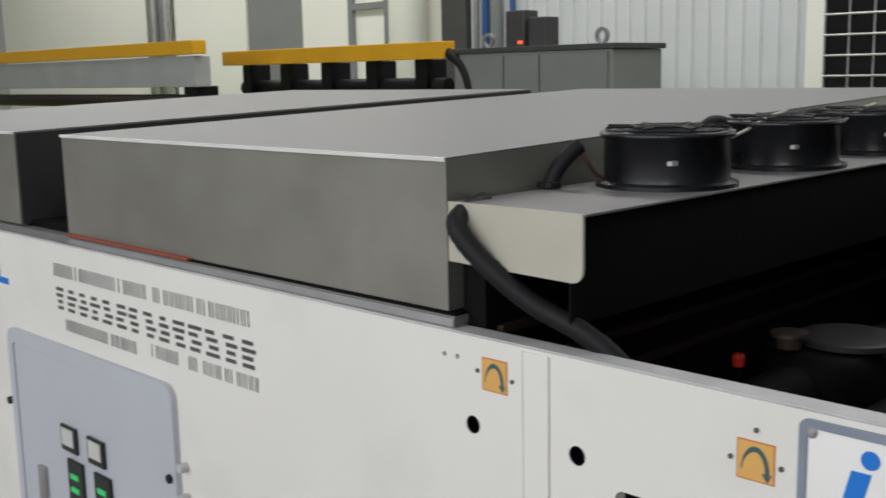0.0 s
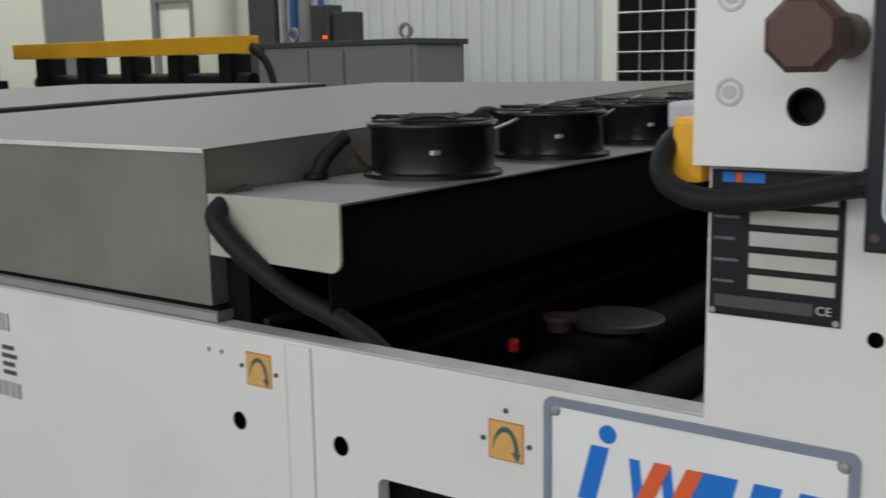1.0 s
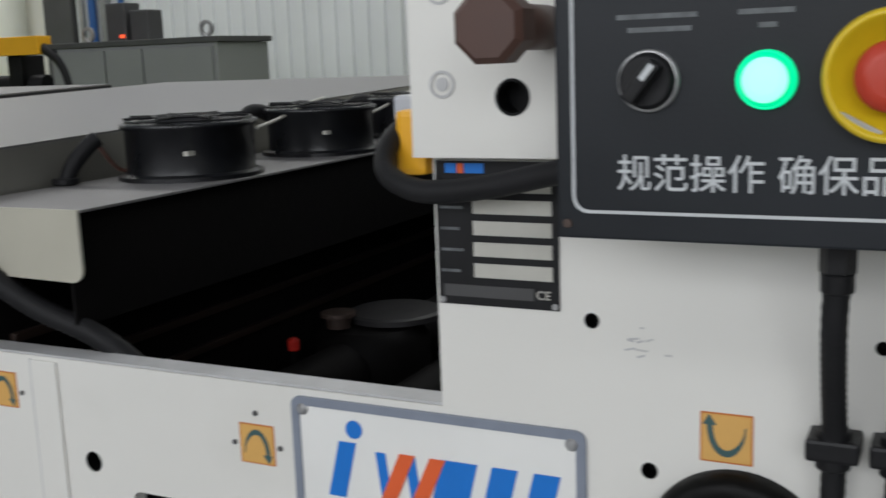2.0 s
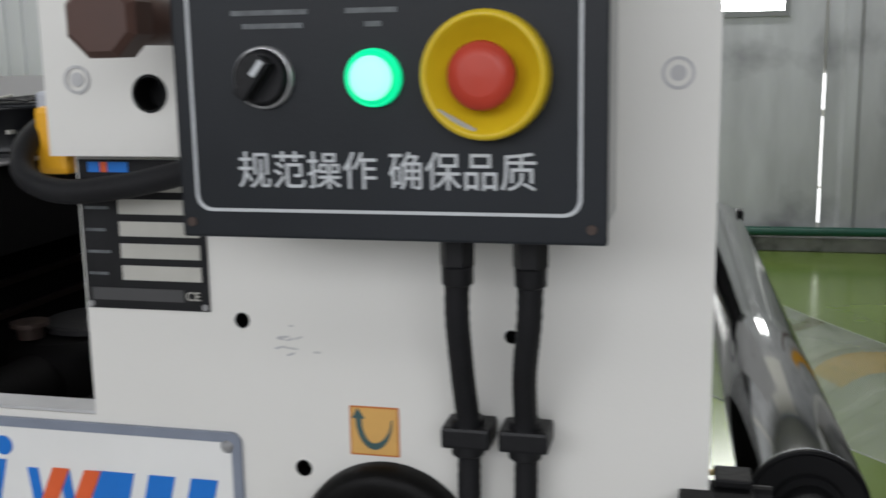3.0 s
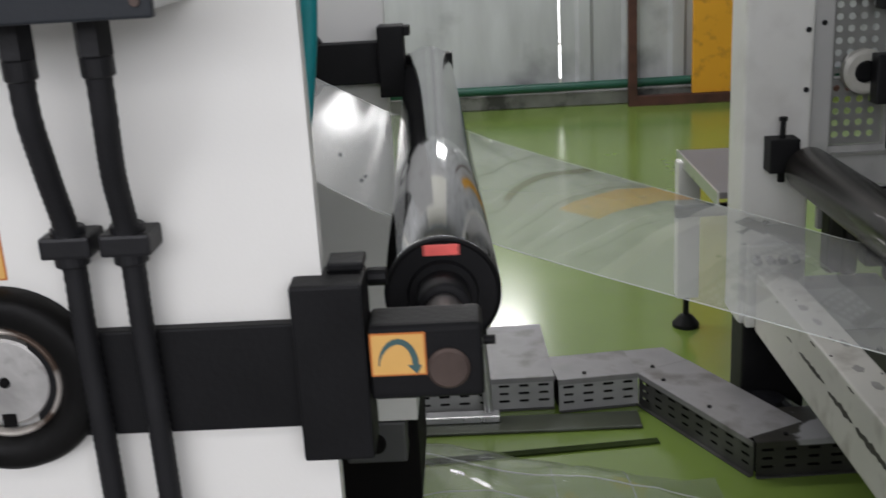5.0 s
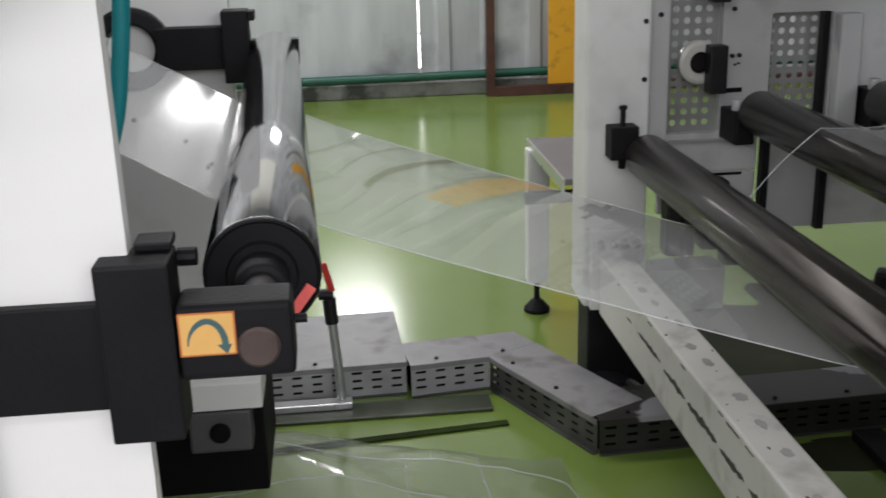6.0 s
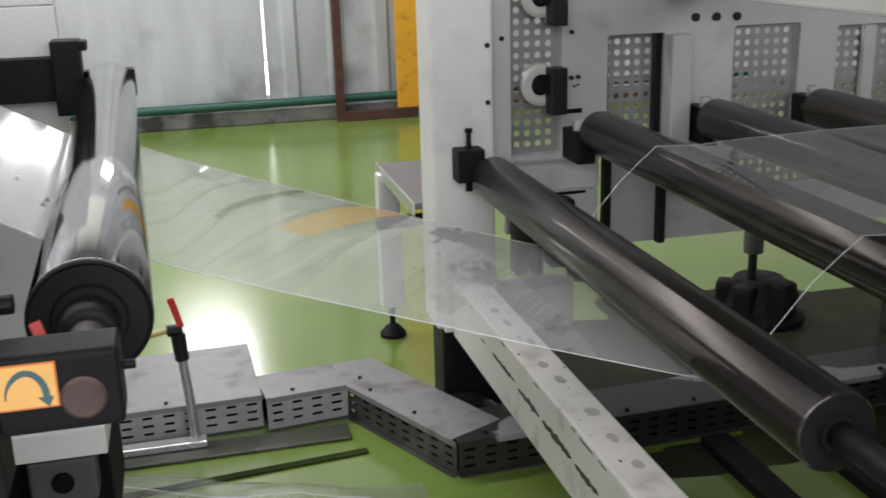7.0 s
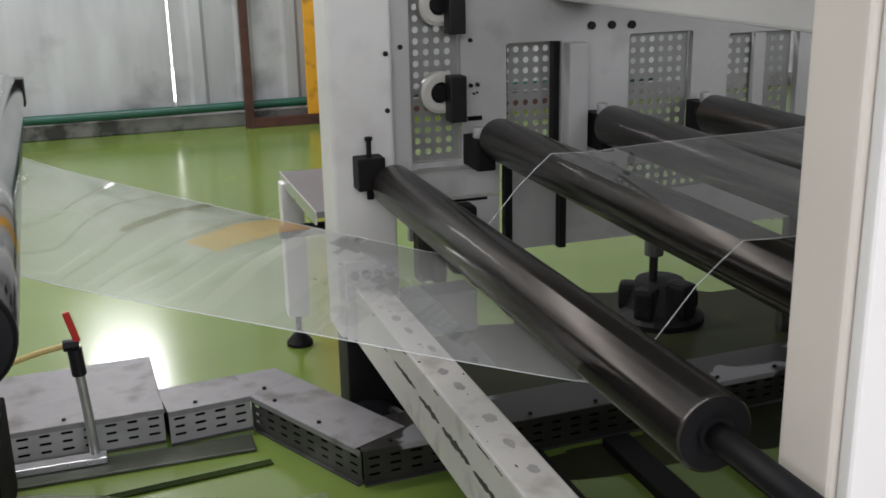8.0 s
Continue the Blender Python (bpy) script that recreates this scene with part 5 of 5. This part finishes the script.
bk = part("roll_bracket", box(1.188, 1.263, 2.685, 2.7495, 0.700, 0.787, 0.004), M_BLACKIRON, B, "black roll bracket")
part("adjusting_screw", join(rod((1.226, 2.715, 0.787), (1.226, 2.715, 0.835), 0.007, seg=12), rod((1.226, 2.715, 0.83), (1.226, 2.715, 0.84), 0.011, seg=6), rod((1.226, 2.715, 0.672), (1.226, 2.715, 0.701), 0.010, seg=10)), M_BLACKIRON, bk)
for x, z in ((1.29, 1.05), (1.29, 0.90), (1.345, 1.06)):
    part("bolt", rod((x, 2.745 if x < 1.3 else 2.795, z), (x, 2.752 if x < 1.3 else 2.802, z), 0.007, seg=10), M_BLACK, B)


def guide_roll(x, y0, y1, z, r, label):
    g = thing("guide_roll", (x, y0, z), label, "roller", "guide rolls")
    part("shell", lathe((x, y0, z), (x, y1, z), [(0.0, r * 0.55), (0.0, r - 0.004), (0.004, r), (y1 - y0 - 0.004, r), (y1 - y0, r - 0.004), (y1 - y0, 0)], 64), M_ROLLB, g, "", True)
    part("end_plug", lathe((x, y0 - 0.006, z), (x, y0 + 0.01, z), [(0.008, 0), (0, 0.02), (0, 0.026), (0.006, 0.028), (0.006, r * 0.56)], 32), M_BLACKIRON, g)
    part("end_face", lathe((x, y0 - 0.0012, z), (x, y0 + 0.004, z), [(0.0008, r * 0.54), (0, r * 0.56), (0, r - 0.0055), (0.0012, r - 0.0045)], 48), M_BLACKIRON, g, "dark greasy end face")
    part("journal", rod((x, y0 - 0.22, z), (x, y0 + 0.004, z), 0.019, seg=24), M_BLACKIRON, g, "", True)
    part("journal", rod((x, y1 - 0.002, z), (x, y1 + 0.07, z), 0.019, seg=24), M_BLACKIRON, g, "", True)
    return g


roll_b = guide_roll(1.275, 1.125, 2.655, 0.716, 0.058, "dark metal guide roll with a worn surface")
rolls = [roll_b]
for x, z in ((1.600, 0.802), (1.948, 0.814), (2.278, 0.822)):
    rolls.append(copy_thing(roll_b, pose(x, 1.20, z)))

cr = thing("cross_beam", (1.218, 2.7, 0.3), "chipped white steel beam between the machine frames", "steel beam")
part("beam", box(1.172, 1.262, 0.98, 2.72, 0.262, 0.425, 0.006), M_BBEAM, cr)
part("end_plate", box(1.150, 1.30, 2.721, 2.748, 0.27, 0.50, 0.004), M_BWHITE, cr)
for k in range(4):
    part("bolt", join(rod((1.172 + 0.033 * k, 2.70, 0.462), (1.172 + 0.033 * k, 2.722, 0.462), 0.012, seg=6), rod((1.172 + 0.033 * k, 2.69, 0.462), (1.172 + 0.033 * k, 2.702, 0.462), 0.007, seg=8)), M_ZINC, cr)
rs = random.Random(9)


def flake(outline, axis, level):
    """A flake of missing paint, a hair proud of a face that looks to -x (axis 0) or up (axis 2)."""
    bm = bmesh.new()
    spots = [(level, p, q) if axis == 0 else (p, q, level) for p, q in outline]
    top = [bm.verts.new(v) for v in spots]
    low = [bm.verts.new((v[0] + 0.0008, v[1], v[2]) if axis == 0 else (v[0], v[1], v[2] - 0.0008)) for v in spots]
    bm.faces.new(top)
    for k in range(len(top)):
        bm.faces.new((top[k], top[(k + 1) % len(top)], low[(k + 1) % len(low)], low[k]))
    return bm


def ragged_strip(y0, y1, zc, h, rnd):
    n = max(6, int((y1 - y0) / 0.012))
    ys = [y0 + (y1 - y0) * k / n for k in range(n + 1)]
    swell = [math.sin(math.pi * k / n) ** 0.4 if 0 < k < n else 0.0 for k in range(n + 1)]
    up = [(y, zc + h * s_ * rnd.uniform(0.35, 1.1) + 0.0004) for y, s_ in zip(ys, swell)]
    dn = [(y, zc - h * s_ * rnd.uniform(0.35, 1.1) - 0.0004) for y, s_ in zip(ys, swell)]
    return up + dn[::-1]


def blot(x, y, rx, ry, rnd, n=16):
    wob = [rnd.uniform(0.75, 1.15) for k in range(n)]
    return [(x + rx * wob[k] * math.cos(2 * math.pi * k / n), y + ry * wob[k] * math.sin(2 * math.pi * k / n)) for k in range(n)]


for y0, y1, zc, h in ((2.16, 2.34, 0.360, 0.007), (1.99, 2.14, 0.352, 0.010), (1.80, 1.975, 0.350, 0.011), (1.66, 1.785, 0.346, 0.009), (1.50, 1.64, 0.344, 0.011), (1.30, 1.46, 0.345, 0.010)):
    part("paint_chip", flake(ragged_strip(y0, y1, zc, h, rs), 0, 1.1714), M_CHIP, cr)
for k in range(14):
    y, zc = rs.uniform(1.2, 2.55), rs.choice((0.417, 0.415, 0.30, 0.36))
    part("paint_chip", flake(ragged_strip(y, y + rs.uniform(0.015, 0.06), zc, 0.0025, rs), 0, 1.1714), M_CHIP, cr)
for k in range(12):
    y = 1.10 + 0.125 * k + rs.uniform(-0.03, 0.03)
    part("grease_spot", flake(blot(1.222 + rs.uniform(-0.012, 0.012), y, rs.uniform(0.008, 0.015), rs.uniform(0.014, 0.026), rs), 2, 0.4258), M_SPOT, cr)
for k in range(16):
    y, x = rs.uniform(1.0, 2.6), rs.uniform(1.18, 1.255)
    part("paint_chip", flake(blot(x, y, rs.uniform(0.001, 0.004), rs.uniform(0.002, 0.006), rs, 8), 2, 0.4256), M_CHIP, cr)
solo("cross_block", box(1.312, 1.535, 2.735, 2.845, 0.245, 0.368, 0.006), M_BGREY, (1.43, 2.8, 0.24), "grey steel cross member behind the column", "steel beam")

# perforated far frame of machine B
fp = thing("guard_housing", (2.2, 2.85, 0.5), "grey far frame plate with perforated guard windows", "machine frame")
WINS = [(1.385, 1.538, 0.725, 1.62, 2.888), (1.676, 1.850, 0.745, 1.047, 2.925), (2.066, 2.280, 0.762, 1.055, 2.888), (2.405, 2.660, 0.765, 1.040, 2.905), (2.78, 3.02, 0.79, 1.04, 2.888)]
part("frame_plate", plate([(1.373, 0.703), (3.6, 0.703), (3.6, 2.0), (1.373, 2.0)], [rounded(a, b, c, d, 0.008, 3) for a, b, c, d, e in WINS], 2.86, 2.885), M_BGREY, fp)
PITCH = 0.0312
for a, b, c, d, e in WINS:
    hs = []
    nx, nz = int((b - a - 0.006) / PITCH), int((d - c - 0.006) / PITCH)
    ox, oz = (a + b - nx * PITCH) / 2, (c + d - nz * PITCH) / 2
    for i in range(nx):
        for j in range(nz):
            hs.append([(ox + (i + 0.5) * PITCH + 0.0092 * math.cos(t), oz + (j + 0.5) * PITCH + 0.0092 * math.sin(t)) for t in [math.pi / 5 * q for q in range(10)]])
    part("perforated_guard", plate([(a, c), (b, c), (b, d), (a, d)], hs, e, e + 0.002), M_GUARD, fp, "perforated guard sheet")
part("window_post", box(1.828, 1.847, 2.872, 2.900, 0.705, 1.044), M_BLACKIRON, fp, "black window post")
part("window_post", box(1.677, 1.683, 2.872, 2.905, 0.705, 1.044), M_BLACKIRON, fp, "black window post")
part("window_post", box(2.505, 2.545, 2.870, 2.890, 0.705, 1.036, 0.003), M_BGREY, fp)
part("plate_edge", box(1.40, 1.62, 2.852, 2.8595, 0.700, 0.708), M_RAIL, fp, "bright plate edge")
for x, z, r in ((1.94, 1.085, 0.012), (2.005, 1.084, 0.012), (2.07, 1.082, 0.012), (1.566, 1.062, 0.006), (1.566, 0.936, 0.006), (1.586, 0.937, 0.006), (1.585, 0.915, 0.003), (1.575, 0.912, 0.003)):
    part("bolt", rod((x, 2.850, z), (x, 2.861, z), r, seg=12), M_BLACK, fp)
part("stiffener", box(1.853, 1.915, 2.815, 2.8595, 0.60, 1.042, 0.006), M_BGREY, fp, "square grey stiffener post")
for z in (0.925, 1.165):
    part("guide_wheel", lathe((1.468, 2.825, z), (1.468, 2.862, z), [(0, 0.030), (0, 0.048), (0.005, 0.058), (0.030, 0.058), (0.035, 0.048), (0.035, 0.030), (0.0, 0.030)], 36), M_FIELD, fp, "pale nylon guide wheel")
    part("wheel_hub", lathe((1.468, 2.832, z), (1.468, 2.858, z), [(0, 0), (0, 0.021), (0.004, 0.029), (0.026, 0.029)], 24), M_BLACKIRON, fp)
    part("wheel_block", box(1.478, 1.526, 2.775, 2.824, z - 0.078, z + 0.05, 0.004), M_BLACK, fp, "black wheel block")
for x, w, z0, z1 in ((1.540, 0.055, 0.712, 0.80), (1.922, 0.042, 0.735, 0.84), (2.262, 0.042, 0.75, 0.85)):
    part("roll_bearing", box(x, x + w, 2.735, 2.858, z0, z1, 0.006), M_BLACKIRON, fp, "black roll bearing block")
    part("bearing_cap", rod((x + 0.02, 2.78, z1), (x + 0.02, 2.78, z1 + 0.03), 0.016, seg=16), M_BGREY, fp, "", True)
part("grease_smear", box(1.556, 1.60, 2.8565, 2.8595, 0.835, 0.848, 0.001), M_PIT, fp)
# covers, struts and greasy drive parts below the plate
part("lower_cover", box(1.378, 1.66, 2.872, 2.90, 0.612, 0.699, 0.004), M_BGREY, fp, "dusty grey lower cover")
part("lower_cover", box(1.378, 1.66, 2.876, 2.90, 0.49, 0.606, 0.004), M_BGREY, fp, "dusty grey lower cover")
part("cover_slot", box(1.50, 1.62, 2.8725, 2.8755, 0.596, 0.604), M_PIT, fp)
LW = (2.09, 2.40, 0.565, 0.655)
part("lower_cover", plate([(1.69, 0.425), (3.4, 0.425), (3.4, 0.699), (1.69, 0.699)], [[(LW[0], LW[2]), (LW[1], LW[2]), (LW[1], LW[3]), (LW[0], LW[3])]], 2.892, 2.92), M_BGREY, fp, "grey lower cover")
part("perforated_guard", plate([(LW[0], LW[2]), (LW[1], LW[2]), (LW[1], LW[3]), (LW[0], LW[3])], [disc_loop(LW[0] + PITCH * (i + 0.5), LW[2] + 0.003 + 0.028 * (j + 0.5), 0.009, 10) for i in range(9) for j in range(3)], 2.905, 2.907), M_GUARD, fp, "perforated guard sheet")
for x in (1.664, 1.838):
    part("strut", box(x, x + 0.022, 2.84, 2.868, 0.43, 0.70), M_BLACKIRON, fp, "black strut")
part("drive_block", box(1.385, 1.425, 2.80, 2.868, 0.385, 0.62, 0.008), M_GREASESHADE, fp, "greasy drive block")
part("drive_block", lathe((1.452, 2.83, 0.375), (1.452, 2.83, 0.62), [(0, 0), (0, 0.018), (0.01, 0.022), (0.245, 0.022), (0.245, 0)], 20), M_GREASESHADE, fp, "greasy drive rod")
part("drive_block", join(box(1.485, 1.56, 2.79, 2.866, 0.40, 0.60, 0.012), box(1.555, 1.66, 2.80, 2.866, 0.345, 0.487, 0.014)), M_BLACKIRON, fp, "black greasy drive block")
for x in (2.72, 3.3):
    part("leg", box(x, x + 0.09, 2.922, 2.96, 0.0, 0.72, 0.005), M_GREASESHADE, fp, "dark leg")
bm_ = thing("top_beam", (1.85, 2.2, 1.16), "pale painted top beam across the machine", "steel beam")
part("beam", box(1.80, 1.96, 1.05, 2.855, 1.165, 1.40, 0.008), M_BWHITE, bm_)
# unseen top, added to keep overhead light off the rolls and floor
part("unseen_top_shade", box(1.12, 3.6, 1.06, 2.745, 1.95, 2.0), M_BGREY, fp, "unseen machine top, added to block overhead light")
ft = thing("levelling_foot", (2.40, 3.2, 0.0), "black cast levelling foot with a threaded stem", "machine foot")
part("base", lathe((2.40, 3.2, 0.0), (2.40, 3.2, 0.1), [(0, 0), (0, 0.16), (0.02, 0.16), (0.05, 0.12), (0.15, 0.085), (0.16, 0)], 20), M_BLACKIRON, ft)
for k in range(5):
    part("lug", moved(box(0.05, 0.145, -0.036, 0.036, 0.03, 0.10 + 0.016 * k, 0.02), Matrix.Translation((2.40, 3.2, 0)) @ pose(0, 0, 0, 0, 0, 72 * k)), M_BLACKIRON, ft)
part("stem", rod((2.36, 3.18, 0.15), (2.36, 3.18, 0.45), 0.015, seg=14), M_BLACKIRON, ft)
part("collar", rod((2.36, 3.18, 0.25), (2.36, 3.18, 0.36), 0.034, seg=16), M_DARKRIM, ft, "dark grey sleeve")
for k in range(3):
    solo("floor_rail", box(1.50 + 0.26 * k, 1.58 + 0.26 * k, 1.55, 2.38, 0.001, 0.03, 0.004), M_BLACKIRON, (1.54 + 0.26 * k, 1.9, 0), "dark steel rail on the floor under the machine", "rail", "floor rails")

ns = thing("near_post", (1.45, 1.0, 0.0), "beige and white machine post", "machine post")
part("post", box(1.320, 1.56, 0.955, 1.055, 0.0, 2.4, 0.010, 3), M_BEIGE, ns)
part("front_cover", box(1.330, 1.80, 0.930, 0.9545, 0.0, 2.4, 0.008, 3), M_WHITE, ns, "white front cover")
# hidden behind the post, added to block front light from the machine's inside
part("unseen_side_shade", box(1.803, 3.60, 0.935, 0.9545, 0.0, 1.25, 0.008, 3), M_WHITE, ns, "unseen white side cover, added to shade the machine's inside")

# table behind the column
tb = thing("work_table", (1.4, 3.3, 0.0), "small steel table with a dark top and levelling feet", "table")
part("top", box(1.120, 1.42, 2.93, 3.50, 0.575, 0.594, 0.002), M_TABLE, tb)
part("edge_strip", box(1.1135, 1.1195, 2.925, 3.502, 0.557, 0.596, 0.001), M_RAIL, tb, "bright edge strip")
for x, y in ((1.137, 3.43), (1.385, 3.43), (1.29, 2.97)):
    lgp = part("leg", box(x - 0.036, x + 0.036, y - 0.03, y + 0.03, 0.11, 0.5745, 0.004), M_BWHITE, tb)
    part("levelling_foot", lathe((x, y, 0.0), (x, y, 0.111), [(0, 0), (0, 0.045), (0.012, 0.045), (0.04, 0.02), (0.045, 0.010), (0.11, 0.010)], 20), M_BLACKIRON, lgp)
part("rail_bar", rod((1.072, 3.30, 0.44), (1.41, 3.30, 0.445), 0.021, seg=20), M_BLACK, tb, "black rail bar", True)


# ---- what moves ----
def motions():
    rows = []
    for k in range(33):
        t = 0.25 * k
        rows.append((t, pose(AX, 1.02, AZ, 0, -(100 + 233 * (t - 3.5) - 90), 2.0)))
    walk(roll_a, rows)
    for r in rolls:
        p = r.location.copy()
        walk(r, [(0.25 * k, pose(p.x, p.y, p.z, 0, (-1 if r is roll_b else 1) * 57.0 * k, 0)) for k in range(33)])


motions()
